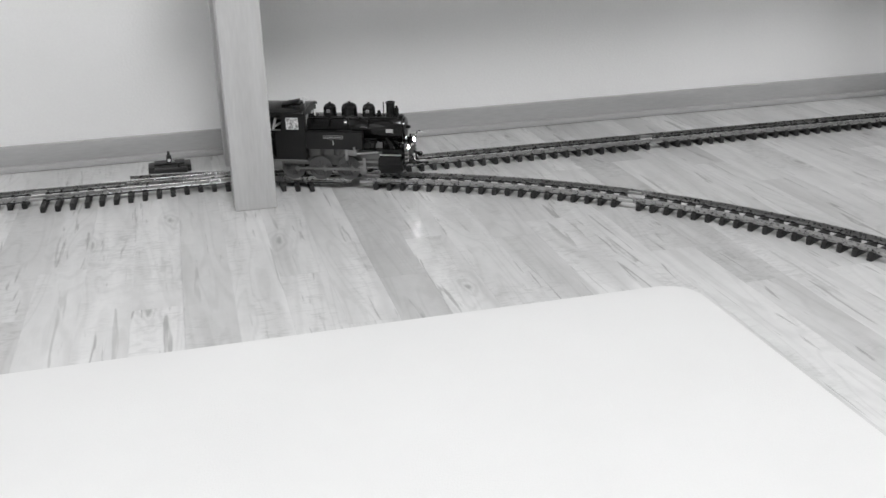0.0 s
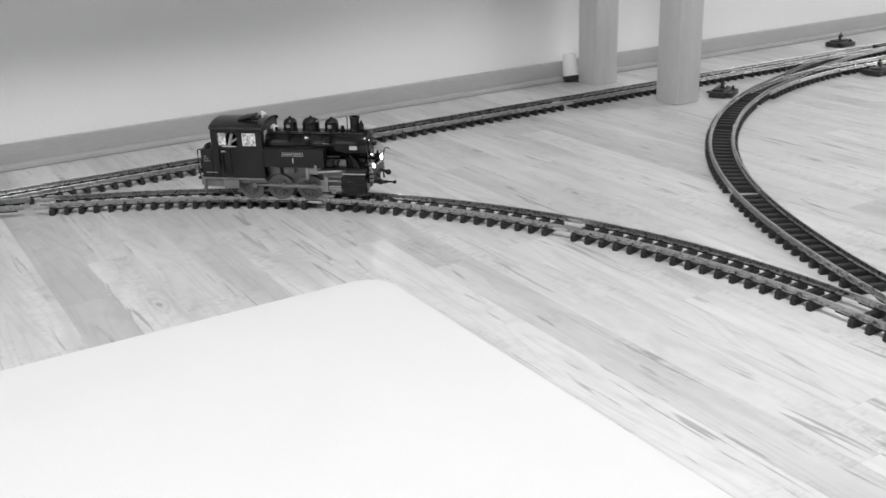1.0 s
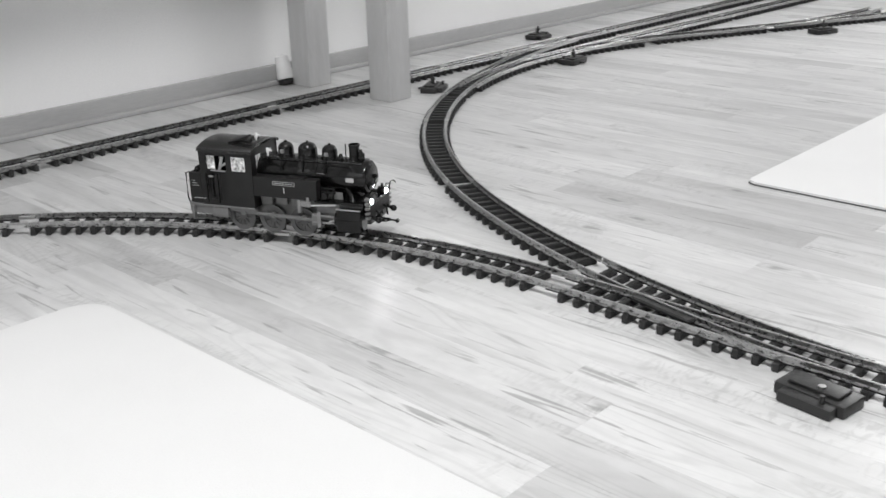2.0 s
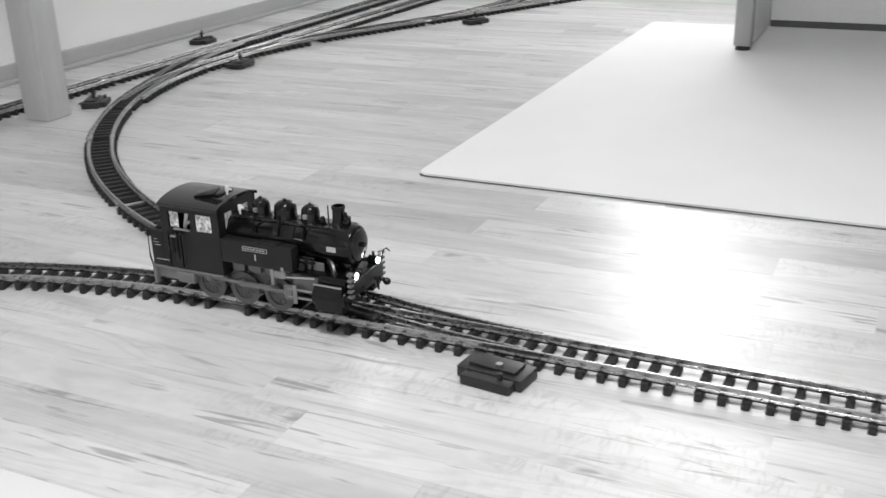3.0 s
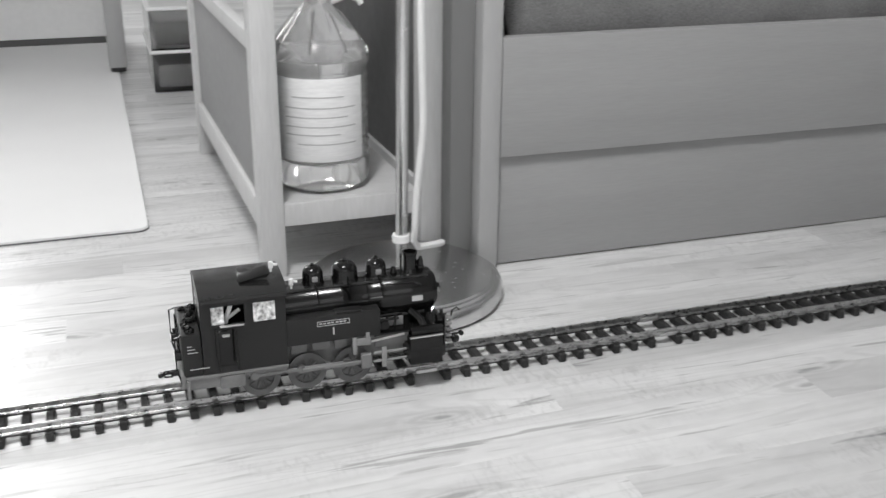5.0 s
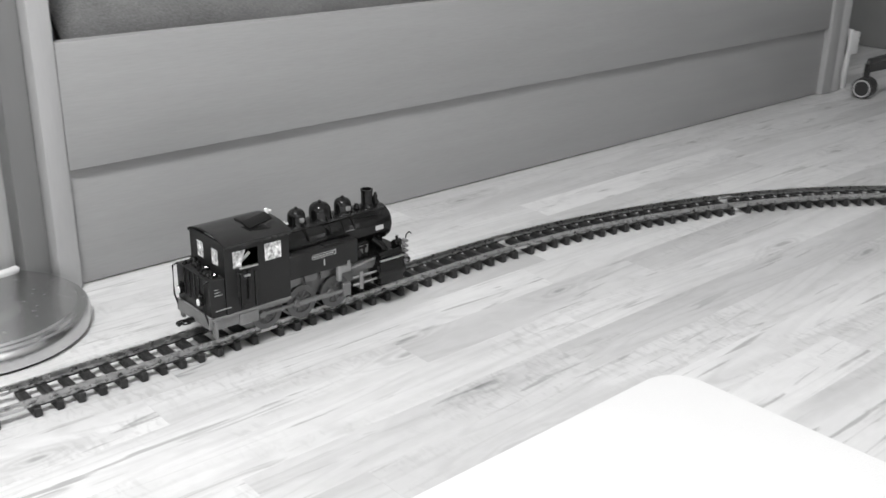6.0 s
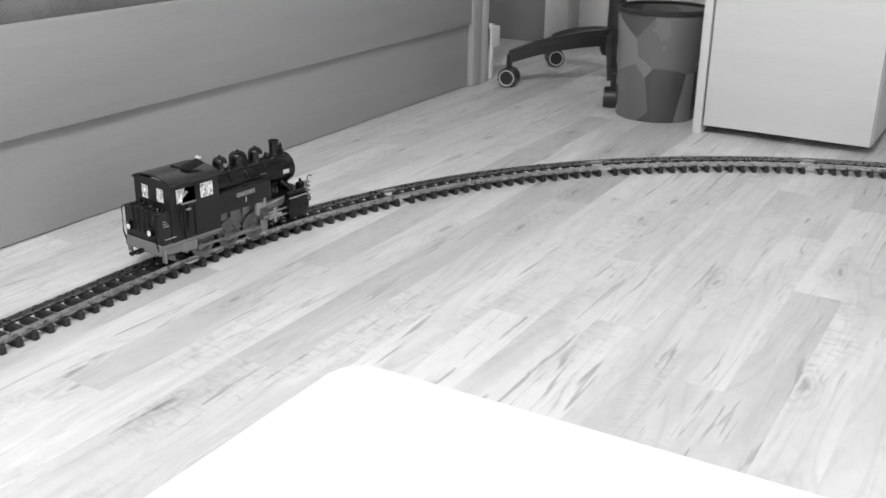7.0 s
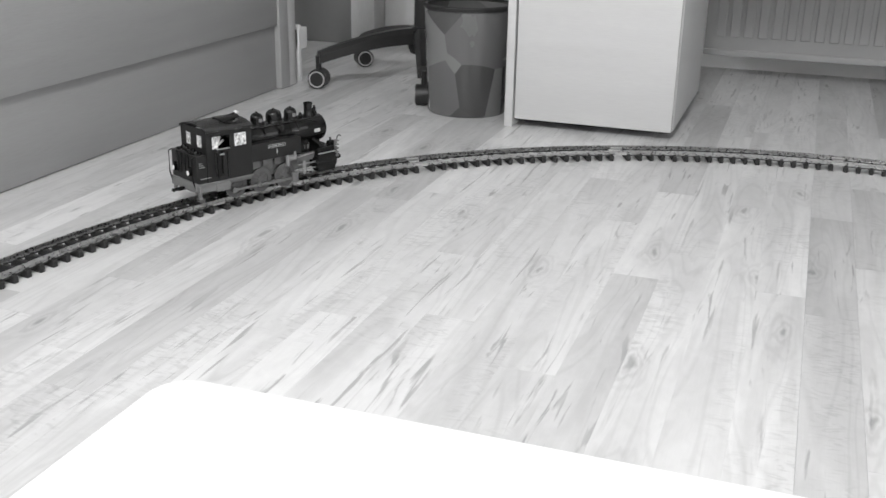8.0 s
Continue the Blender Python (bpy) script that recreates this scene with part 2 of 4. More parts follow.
def smooth_faces(me, angle=35):
    for p in me.polygons:
        p.use_smooth = True
    me.set_sharp_from_angle(angle=radians(angle))


def mesh_of(name, bm, mat, smooth=True):
    bmesh.ops.recalc_face_normals(bm, faces=bm.faces)
    me = bpy.data.meshes.new(name)
    bm.to_mesh(me)
    bm.free()
    me.materials.append(mat)
    if smooth:
        smooth_faces(me)
    return me


def thing(name, m, label, category, group="", kind=""):
    ob = new(name)
    ob.matrix_basis = m
    return tagged(ob, label, category, group, kind)


def part(name, bm, mat, parent, label="", at=None):
    ob = new(name, mesh_of(name, bm, mat))
    ob.parent = parent
    if at is not None:
        ob.matrix_basis = at
    if label:
        tagged(ob, label)
    return ob


def solid(name, bm, mat, label, category, kind="", at=None):
    ob = new(name, mesh_of(name, bm, mat))
    if at is not None:
        ob.matrix_basis = at
    return tagged(ob, label, category, "", kind)


B = bmesh.new
X0, X1, Y0, Y1, H = -1.445, 4.30, -2.5, 4.95, 2.5


# ---------- the room ----------
def room():
    slab = solid("floor", box(B(), (X0 - 0.12, Y0 - 0.12, -0.10), (X1 + 0.12, Y1 + 0.12, -0.008)), SHADEPANEL, "pale wood strip laminate floor", "floor", "structure")
    solid("ceiling", box(B(), (X0 - 0.12, Y0 - 0.12, H), (X1 + 0.12, Y1 + 0.12, H + 0.1)), CEIL, "plain white ceiling", "ceiling", "structure")
    solid("wall_west", box(B(), (X0 - 0.12, Y0 - 0.12, -0.008), (X0, Y1 + 0.12, H)), WALL, "smooth white painted wall", "wall", "structure")
    solid("wall_east", box(B(), (X1, Y0 - 0.12, -0.008), (X1 + 0.12, Y1 + 0.12, H)), WALL, "smooth white painted wall", "wall", "structure")
    # the south opening is assumed, to go with the fill light
    for name, ya, yb, xa, xb in (("wall_north", Y1, Y1 + 0.12, -0.45, 0.42), ("wall_south", Y0 - 0.12, Y0, -0.65, 2.05)):
        bm = B()
        box(bm, (X0, ya, -0.008), (X1, yb, 0.8))
        box(bm, (X0, ya, 2.3), (X1, yb, H))
        box(bm, (X0, ya, 0.8), (xa, yb, 2.3))
        box(bm, (xb, ya, 0.8), (X1, yb, 2.3))
        solid(name, bm, WALL, "white painted wall with a wide window opening", "wall", "structure")
    bm = B()
    box(bm, (X0, Y0, 0.0), (X0 + 0.014, Y1, 0.052), 0.003)
    box(bm, (X0, Y0, 0.0), (X0 + 0.028, Y1, 0.012), 0.004)
    solid("baseboard", bm, BASE, "grey wooden baseboard along the white wall", "baseboard", "structure")
    return slab


FLOOR_SLAB = room()


def rounded_sheet(bm, x0, y0, x1, y1, z0, z1, r, n=8):
    ring = []
    for cx, cy, a0 in ((x1 - r, y1 - r, 0), (x0 + r, y1 - r, 90), (x0 + r, y0 + r, 180), (x1 - r, y0 + r, 270)):
        for i in range(n + 1):
            a = radians(a0 + 90 * i / n)
            ring.append((cx + r * math.cos(a), cy + r * math.sin(a)))
    lo = [bm.verts.new((x, y, z0)) for x, y in ring]
    hi = [bm.verts.new((x, y, z1)) for x, y in ring]
    bm.faces.new(hi)
    bm.faces.new(lo[::-1])
    k = len(ring)
    for i in range(k):
        bm.faces.new((lo[i], lo[(i + 1) % k], hi[(i + 1) % k], hi[i]))
    edges = [e for e in bm.edges if all(abs(v.co.z - z1) < 1e-6 for v in e.verts)]
    bmesh.ops.bevel(bm, geom=edges, offset=(z1 - z0) * 0.4, segments=2, affect="EDGES")
    return bm


bm = rounded_sheet(B(), -0.471, -1.45, 1.852, 0.940, 0.0, 0.004, 0.042)
bm.transform(Matrix.Translation((-0.471, 0.940, 0)) @ Matrix.Rotation(0.0075, 4, "Z") @ Matrix.Translation((0.471, -0.940, 0)))
solid("floor_mat", bm, MAT, "large white floor mat with rounded corners", "mat")
rug = thing("floor_mat", pose(0.436, 2.86, 0), "white rectangular floor mat under the small desk", "mat")
part("sheet", rounded_sheet(B(), -0.472, -0.888, 0.472, 0.90, 0.0022, 0.006, 0.02), MATEDGE, rug)
part("backing", rounded_sheet(B(), -0.473, -0.8895, 0.473, 0.902, 0.0, 0.0022, 0.02), DARKBOARD, rug, "dark rubber backing")


# ---------- railway track ----------
RAIL_Z0, GAUGE, PITCH = 0.0125, 0.0456, 0.0253


class Path:
    def __init__(self, x, y, heading, segs):
        self.segs, self.length = [], 0.0
        h = radians(heading)
        for L, k in segs:
            self.segs.append((self.length, L, x, y, h, k))
            x, y, h = self.step(x, y, h, k, L)
            self.length += L

    def step(self, x, y, h, k, s):
        if abs(k) < 1e-6:
            return x + s * math.cos(h), y + s * math.sin(h), h
        return x + (math.sin(h + k * s) - math.sin(h)) / k, y - (math.cos(h + k * s) - math.cos(h)) / k, h + k * s

    def at(self, s):
        for s0, L, x, y, h, k in self.segs:
            if s <= s0 + L or s0 + L >= self.length - 1e-9:
                return self.step(x, y, h, k, s - s0)


RAIL_PROFILE = [(-0.0036, 0.0), (0.0036, 0.0), (0.0036, 0.0010), (0.0008, 0.0022), (0.0008, 0.0056), (0.0015, 0.0064), (0.0015, 0.0080), (0.0011, 0.0085),
                (-0.0011, 0.0085), (-0.0015, 0.0080), (-0.0015, 0.0064), (-0.0008, 0.0056), (-0.0008, 0.0022), (-0.0036, 0.0010)]


# the thin dark strip below each rail, in the sleepers' colour
LOW_STRIP_PROFILE = [(-0.0034, -0.0022), (0.0034, -0.0022), (0.0034, -0.0003), (-0.0034, -0.0003)]


def rail_mesh(path, s0, s1, side, origin, step=0.02, profile=RAIL_PROFILE, mat=RAIL, name="rail"):
    n = max(1, int(math.ceil((s1 - s0) / step)))
    verts, faces, k = [], [], len(profile)
    for i in range(n + 1):
        x, y, h = path.at(s0 + (s1 - s0) * i / n)
        for u, v in profile:
            o = side * GAUGE / 2 + u
            verts.append((x - math.sin(h) * o - origin[0], y + math.cos(h) * o - origin[1], RAIL_Z0 + v))
    for i in range(n):
        for j in range(k):
            a, b = i * k + j, i * k + (j + 1) % k
            faces.append((a, b, b + k, a + k))
    faces.append(tuple(range(k))[::-1])
    faces.append(tuple(n * k + j for j in range(k)))
    me = bpy.data.meshes.new(name)
    me.from_pydata(verts, [], faces)
    me.materials.append(mat)
    smooth_faces(me)
    return me


def tie_mesh(extra=0.0):
    bm = B()
    half = 0.0322
    box(bm, (-0.0046, -half, 0.0), (0.0046, half + extra, 0.0118), 0.0012, 1)
    for c in (-1, 1):
        for o in (-0.0052, 0.0052):
            y = c * GAUGE / 2 + o
            box(bm, (-0.003, y - 0.0011, 0.0118), (0.003, y + 0.0011, 0.0144))
    return mesh_of("sleeper", bm, TIE, smooth=False)


TIE_MESH = tie_mesh()


def track(path, s0, s1, label, joint=True):
    """One snap-together track section with its two rails, sleepers and joiners."""
    x, y, h = path.at(s0)
    ob = thing("track_section", pose(x, y, 0), label, "track", "railway track sections")
    for side in (-1, 1):
        r = new("rail", rail_mesh(path, s0, s1, side, (x, y)))
        r.parent = ob
        r = new("web_strip", rail_mesh(path, s0 + 0.02, s1 - 0.02, side, (x, y), 0.02, LOW_STRIP_PROFILE, TIE, "web_strip"))
        r.parent = ob
    n = max(2, round((s1 - s0 - 0.042) / PITCH) + 1)
    first = (s1 - s0 - (n - 1) * PITCH) / 2
    for i in range(n):
        px, py, ph = path.at(s0 + first + i * PITCH)
        t = new("sleeper", TIE_MESH)
        t.parent = ob
        t.matrix_basis = pose(px - x, py - y, 0, 0, 0, math.degrees(ph) + random.uniform(-0.5, 0.5))
    if joint:
        for side in (-1, 1):
            px, py, ph = path.at(s1 - 0.001)
            o = side * GAUGE / 2
            bm = box(B(), (-0.013, o - 0.0045, RAIL_Z0 - 0.0008), (0.013, o + 0.0045, RAIL_Z0 + 0.0045), 0.0008, 1)
            part("rail_joiner", bm, BRIGHT, ob, "shiny metal rail joiner", pose(px - x, py - y, 0, 0, 0, math.degrees(ph)))
    return ob


def run(path, cuts, label):
    for a, b in zip(cuts, cuts[1:]):
        track(path, a, b, label)


def turnout(main, m0, m1, branch, b0, b1, side, label, r0, r1):
    """A turnout: the rails of both routes on sleepers that lengthen with the branch."""
    x, y, h = main.at(m0)
    ob = thing("turnout", pose(x, y, 0), label, "turnout", "railway turnouts")
    for p, a, b in ((main, m0, m1), (branch, r0, r1)):
        for sd in (-1, 1):
            r = new("rail", rail_mesh(p, a, b, sd, (x, y)))
            r.parent = ob
            r = new("web_strip", rail_mesh(p, a + 0.01, b - 0.01, sd, (x, y), 0.02, LOW_STRIP_PROFILE, TIE, "web_strip"))
            r.parent = ob
    n = round((m1 - m0 - 0.02) / PITCH)
    for i in range(n):
        s = m0 + 0.012 + i * PITCH
        px, py, ph = main.at(s)
        f = (s - m0) / (m1 - m0)
        qx, qy, qh = branch.at(b0 + (b1 - b0) * f)
        d = abs(-(qx - px) * math.sin(ph) + (qy - py) * math.cos(ph))
        me = TIE_MESH if d < 0.004 else tie_mesh(d)
        t = new("sleeper", me)
        t.parent = ob
        t.matrix_basis = pose(px - x, py - y, 0, 0, 0, math.degrees(ph)) if side > 0 else pose(px - x, py - y, 0, 0, 0, math.degrees(ph) + 180)
    fx, fy, fh = branch.at(b0 + (b1 - b0) * 0.72)
    bm = box(B(), (-0.05, -0.013, 0.0118), (0.05, 0.013, 0.0185), 0.002, 1)
    part("frog", bm, BLACK, ob, "black plastic crossing piece", pose(fx - x - side * -math.sin(fh) * GAUGE / 2, fy - y - side * math.cos(fh) * GAUGE / 2, 0, 0, 0, math.degrees(fh)))
    return ob


def point_motor(m, label="black plastic point motor box beside the track", lantern=True):
    ob = thing("point_motor", m, label, "point motor", "point motors")
    bm = B()
    box(bm, (-0.042, -0.022, 0.0), (0.042, 0.020, 0.015), 0.003)
    box(bm, (-0.030, -0.036, 0.0), (0.034, -0.018, 0.013), 0.003)
    part("housing", bm, BLACK, ob)
    part("cover", box(B(), (-0.030, -0.014, 0.015), (0.030, 0.014, 0.019), 0.002), BLACK, ob)
    part("screw", rod(B(), (0.006, -0.006, 0.018), (0.006, -0.006, 0.0215), 0.0042), BRIGHT, ob, "bright screw head")
    part("lever", rod(B(), (0.018, -0.026, 0.012), (0.018, -0.026, 0.022), 0.003), BLACK, ob)
    if lantern:
        post = part("lantern", rod(box(B(), (-0.005, -0.009, 0.015), (0.005, 0.001, 0.033), 0.0015), (0, -0.004, 0.032), (0, -0.004, 0.041), 0.0034, 0.0022, 10), BLACK, ob, "black signal lantern")
        part("lens", rod(B(), (0.0, -0.004, 0.0235), (0.0, -0.0105, 0.0235), 0.0032, None, 12), WHITEPL, post, "pale lantern lens")
    part("actuator", box(B(), (-0.008, 0.018, 0.004), (0.008, 0.034, 0.008), 0.001), BLACK, ob)
    return ob


# paths: metres and degrees; curvature is to the left
FAR = Path(-1.205, -1.4, 89.43, [(6.1, 0)])
WEST = Path(0.5, 1.372, 180, [(0.493, 0), (1.319, 1 / 1.17), (0.142, 0), (0.534, 1 / 1.194)])
EAST = Path(0.5, 1.372, 0, [(1.367, 0), (0.573, -1 / 1.549), (2.6, -1 / 1.166)])
LOOP = Path(0.65, 1.372, 180, [(0.120, 0), (0.84, -1 / 1.868), (1.10, -1 / 1.404), (0.20, 0), (0.545, -1 / 1.61)])
SIDE = Path(-0.870, 2.100, 120, [(1.152, -1 / 1.2), (1.6, 0)])
SPUR = Path(-1.029, 2.637, 88.3, [(1.85, 0)])
LAB = "brass rails on dark plastic sleepers, lying on the laminate floor"


def layout():
    run(FAR, [0.0, 0.6, 1.05], LAB)
    turnout(FAR, 1.40, 1.92, Path(*WEST.at(WEST.length)[:2], 90, [(0.534, -1 / 1.194)]), 0.0, 0.534, -1, "turnout with brass rails beside the wall", 0.10, 0.534)
    run(FAR, [1.05, 1.40], LAB)
    run(FAR, [1.92, 2.62, 3.22, 3.82, 4.03], LAB)
    turnout(FAR, 4.03, 4.60, LOOP, LOOP.length - 0.40, LOOP.length + 0.1, -1, "turnout with brass rails joining the wall track", LOOP.length - 0.40, LOOP.length - 0.11)
    run(FAR, [4.60, 5.2, 6.0], LAB)
    run(WEST, [0.514, 0.972, 1.43, 1.925], LAB)
    run(EAST, [0.093, 0.693, 1.02, 1.48, 1.95, 2.41, 2.86, 3.32, 3.78], LAB)
    turnout(WEST, -0.093, 0.514, LOOP, 0.057, 0.66, -1, "turnout where two curved tracks part", 0.235, 0.66)
    run(LOOP, [0.664, 1.122, 1.58, 1.85], LAB)
    track(LOOP, 1.85, LOOP.length - 0.40, LAB)
    run(SIDE, [0.16, 0.56], LAB)
    turnout(SPUR, 0.0, 0.45, Path(*SIDE.at(0.565)[:2], math.degrees(SIDE.at(0.565)[2]), [(0.55, -1 / 1.2)]), 0.0, 0.5, -1, "turnout of the side tracks", 0.12, 0.48)
    run(SPUR, [0.45, 1.05, 1.7], LAB)
    run(SIDE, [1.045, 1.5, 2.1, 2.7], LAB)
    bx, by, bh = SIDE.at(1.45)
    track(Path(bx, by, math.degrees(bh), [(0.7, 1 / 1.6)]), 0.12, 0.65, LAB)
    point_motor(pose(0.392, 1.312, 0, 0, 0, -7), "black plastic point motor box with a bright screw", False)
    point_motor(pose(-1.333, 0.235, 0, 0, 0, 90))
    point_motor(pose(-1.035, 2.21, 0, 0, 0, 120))
    point_motor(pose(-0.955, 2.72, 0, 0, 0, -80))
    point_motor(pose(-1.31, 3.0, 0, 0, 0, 95))
    point_motor(pose(-0.605, 3.59, 0, 0, 0, -115))


# ---------- furniture ----------
def leg_box(parent, x0, y0, x1, y1, z0, z1, mat, name="leg"):
    return part(name, box(B(), (x0, y0, z0), (x1, y1, z1), 0.004), mat, parent)


def wall_table():
    ob = thing("side_table", pose(-1.2, 1.22, 0), "long pale wooden table with square legs against the wall", "table")
    for x in (-0.19, 0.112):
        for y in (-0.875, 0.823):
            leg_box(ob, x, y, x + 0.072, y + 0.074, 0.0, 0.70, PALEWOOD)
    part("tabletop", box(B(), (-0.235, -0.92, 0.70), (0.250, 0.94, 0.73), 0.004), PALEWOOD, ob)
    for y in (-0.86, 0.84):
        part("apron", box(B(), (-0.118, y, 0.62), (0.112, y + 0.022, 0.70), 0.002), PALEWOOD, ob)


def mat_table():
    ob = thing("small_desk", pose(0.62, 3.33, 0.006), "small white desk with grey legs standing on the mat", "desk")
    for x, y in ((-0.297, 0.018), (0.288, -0.035)):
        part("leg", box(B(), (x - 0.024, y - 0.024, 0.012), (x + 0.024, y + 0.024, 0.5), 0.006), BEDPOST, ob, "grey square leg")
        part("foot", rod(B(), (x, y, 0.0), (x, y, 0.014), 0.021), BLACK, ob, "black plastic foot")
    part("side_panel", box(B(), (-0.300, 0.042, 0.004), (-0.282, 0.438, 0.5), 0.003), WHITEPL, ob)
    part("side_panel", box(B(), (0.285, -0.011, 0.03), (0.303, 0.438, 0.5), 0.003), WHITEPL, ob)
    part("back_panel", box(B(), (-0.282, 0.43, 0.020), (0.285, 0.448, 0.5), 0.003), WHITEPL, ob)
    # a dark strip paints the shadow in the gap below the back panel
    part("back_gap", box(B(), (-0.282, 0.436, -0.004), (0.285, 0.446, 0.020)), DARKBOARD, ob, "dark strip painting the shadow under the back panel")
    part("desktop", box(B(), (-0.34, -0.09, 0.50), (0.34, 0.46, 0.525), 0.006), WHITEPL, ob)


def shelf_unit():
    ob = thing("shelf_unit", pose(1.185, 2.06, 0, 0, 0, 1.5), "pale wooden shelf unit with square legs and a grey side panel", "shelf")
    for x in (-0.138, 0.107):
        for y in (-0.345, 0.345):
            leg_box(ob, x, y, x + 0.036, y + 0.036, 0.0, 0.62, PALEWOOD)
    part("lower_shelf", box(B(), (-0.102, -0.33, 0.098), (0.107, 0.36, 0.110), 0.002), PALEWOOD, ob)
    part("front_rail", box(B(), (-0.102, -0.342, 0.078), (0.107, -0.326, 0.113), 0.002), PALEWOOD, ob)
    part("side_rail", box(B(), (-0.136, -0.309, 0.07), (-0.118, 0.345, 0.113), 0.002), PALEWOOD, ob)
    part("side_rail", box(B(), (0.118, -0.309, 0.07), (0.136, 0.345, 0.113), 0.002), PALEWOOD, ob)
    part("side_panel", box(B(), (-0.128, -0.309, 0.113), (-0.120, 0.345, 0.333), 0.001), SHADEPANEL, ob, "grey side panel")
    part("back_panel", box(B(), (0.124, -0.309, 0.113), (0.132, 0.345, 0.60), 0.001), DARKBOARD, ob, "dark panel")
    part("upper_rail", box(B(), (-0.136, -0.309, 0.333), (-0.118, 0.345, 0.358), 0.002), PALEWOOD, ob)
    part("upper_shelf", box(B(), (-0.102, -0.33, 0.56), (0.107, 0.36, 0.575), 0.002), PALEWOOD, ob)


def water_bottle():
    ob = thing("water_bottle", pose(1.172, 1.815, 0.1105), "large clear plastic water bottle on the lower shelf", "bottle")
    prof = [(0.0, 0.004), (0.055, 0.0), (0.068, 0.006), (0.072, 0.018), (0.072, 0.04), (0.069, 0.046)]
    for i in range(9):
        z = 0.05 + i * 0.0145
        prof += [(0.0725, z + 0.004), (0.0700, z + 0.011)]
    prof += [(0.071, 0.183), (0.0745, 0.192), (0.0745, 0.204), (0.072, 0.210), (0.060, 0.228), (0.044, 0.248), (0.030, 0.264), (0.021, 0.272), (0.019, 0.276), (0.019, 0.288)]
    part("shell", lathe(B(), prof, segs=40), BOTTLE, ob)
    inner = [(0.0, 0.006), (0.054, 0.003), (0.0665, 0.009), (0.0700, 0.019), (0.0700, 0.040), (0.0672, 0.047), (0.0680, 0.180), (0.0720, 0.192), (0.0720, 0.197), (0.0, 0.197)]
    part("water", lathe(B(), inner, segs=40), WATER, ob, "clear water filling the bottle")
    for k in range(8):
        a = radians(22.5 + 45 * k)
        pts = [(r * math.cos(a), r * math.sin(a), z) for r, z in ((0.0712, 0.2115), (0.060, 0.2288), (0.044, 0.2488), (0.031, 0.2640))]
        part("shoulder_rib", tube(B(), pts, 0.0016, 6), GLASS, ob)
    bm = B()
    cols = []
    for i in range(19):
        a = radians(195 + i * 6.5)
        cols.append([bm.verts.new((r * math.cos(a), r * math.sin(a), z)) for r, z in ((0.0735, 0.052), (0.0742, 0.054), (0.0742, 0.174), (0.0735, 0.176))])
    for a, b in zip(cols, cols[1:]):
        for k in range(3):
            bm.faces.new((a[k], b[k], b[k + 1], a[k + 1]))
    label = part("label", bm, LABELP, ob, "white printed label")
    for z, a0, a1 in ((0.148, 225, 285), (0.132, 215, 300), (0.118, 215, 290), (0.104, 215, 300), (0.092, 215, 280), (0.078, 230, 300)):
        bm = B()
        row = []
        for i in range(9):
            a = radians(a0 + (a1 - a0) * i / 8)
            row.append([bm.verts.new((0.0746 * math.cos(a), 0.0746 * math.sin(a), z + dz)) for dz in (0, 0.0020)])
        for p, q in zip(row, row[1:]):
            bm.faces.new((p[0], q[0], q[1], p[1]))
        part("print_line", bm, LETTER, label, "grey unreadable print line")
    part("cap", rod(B(), (0, 0, 0.287), (0, 0, 0.305), 0.021, 0.020, 24), WHITEPL, ob, "white screw cap")
    part("handle", tube(B(), [(0.02, 0, 0.275), (0.045, 0, 0.283), (0.062, 0, 0.277), (0.066, 0, 0.270)], 0.005), WHITEPL, ob, "white carrying handle")


def floor_lamp():
    ob = thing("floor_lamp", pose(1.237, 1.598, 0), "brushed steel floor lamp with a round heavy base", "floor lamp")
    part("rubber_ring", lathe(B(), [(0.0, 0.0), (0.136, 0.0), (0.138, 0.004), (0.0, 0.004)], segs=64), BLACK, ob, "black rubber ring")
    part("base", lathe(B(), [(0.0, 0.004), (0.139, 0.004), (0.141, 0.008), (0.141, 0.024), (0.138, 0.029), (0.134, 0.030), (0.132, 0.033), (0.128, 0.0335), (0.126, 0.036), (0.06, 0.038), (0.02, 0.041), (0.0, 0.041)], segs=72), STEEL, ob)
    part("pole", rod(B(), (-0.006, -0.012, 0.038), (0.010, -0.012, 1.2), 0.0085, None, 24), STEEL, ob)
    part("collar", rod(B(), (-0.006, -0.012, 0.088), (-0.006, -0.012, 0.098), 0.0125, None, 24), WHITEPL, ob, "pale collar")
    pts = [(0.065, 0.02, 0.066), (0.05, 0.004, 0.071), (0.02, -0.006, 0.074), (0.010, -0.019, 0.09)]
    for k in range(34):
        z = 0.11 + 0.03 * k
        f = min(1.0, max(0.0, (z - 0.12) / 0.16))
        pts.append((0.008 + 0.014 * f * f * (3 - 2 * f) + 0.003 * math.sin(z * 11), -0.024, z))
    bm, rings = B(), []
    for i, p in enumerate(pts):
        along = (Vector(pts[min(i + 1, len(pts) - 1)]) - Vector(pts[max(i - 1, 0)])).normalized()
        u = along.cross(Vector((0, 1, 0))).normalized()
        v = along.cross(u)
        rings.append([bm.verts.new(Vector(p) + (u * math.cos(k * math.pi / 5) + v * math.sin(k * math.pi / 5)) * 0.0050) for k in range(10)])
    for a, b in zip(rings, rings[1:]):
        for k in range(10):
            bm.faces.new((a[k], a[(k + 1) % 10], b[(k + 1) % 10], b[k]))
    part("cable", bm, CABLE, ob, "pale power cable")


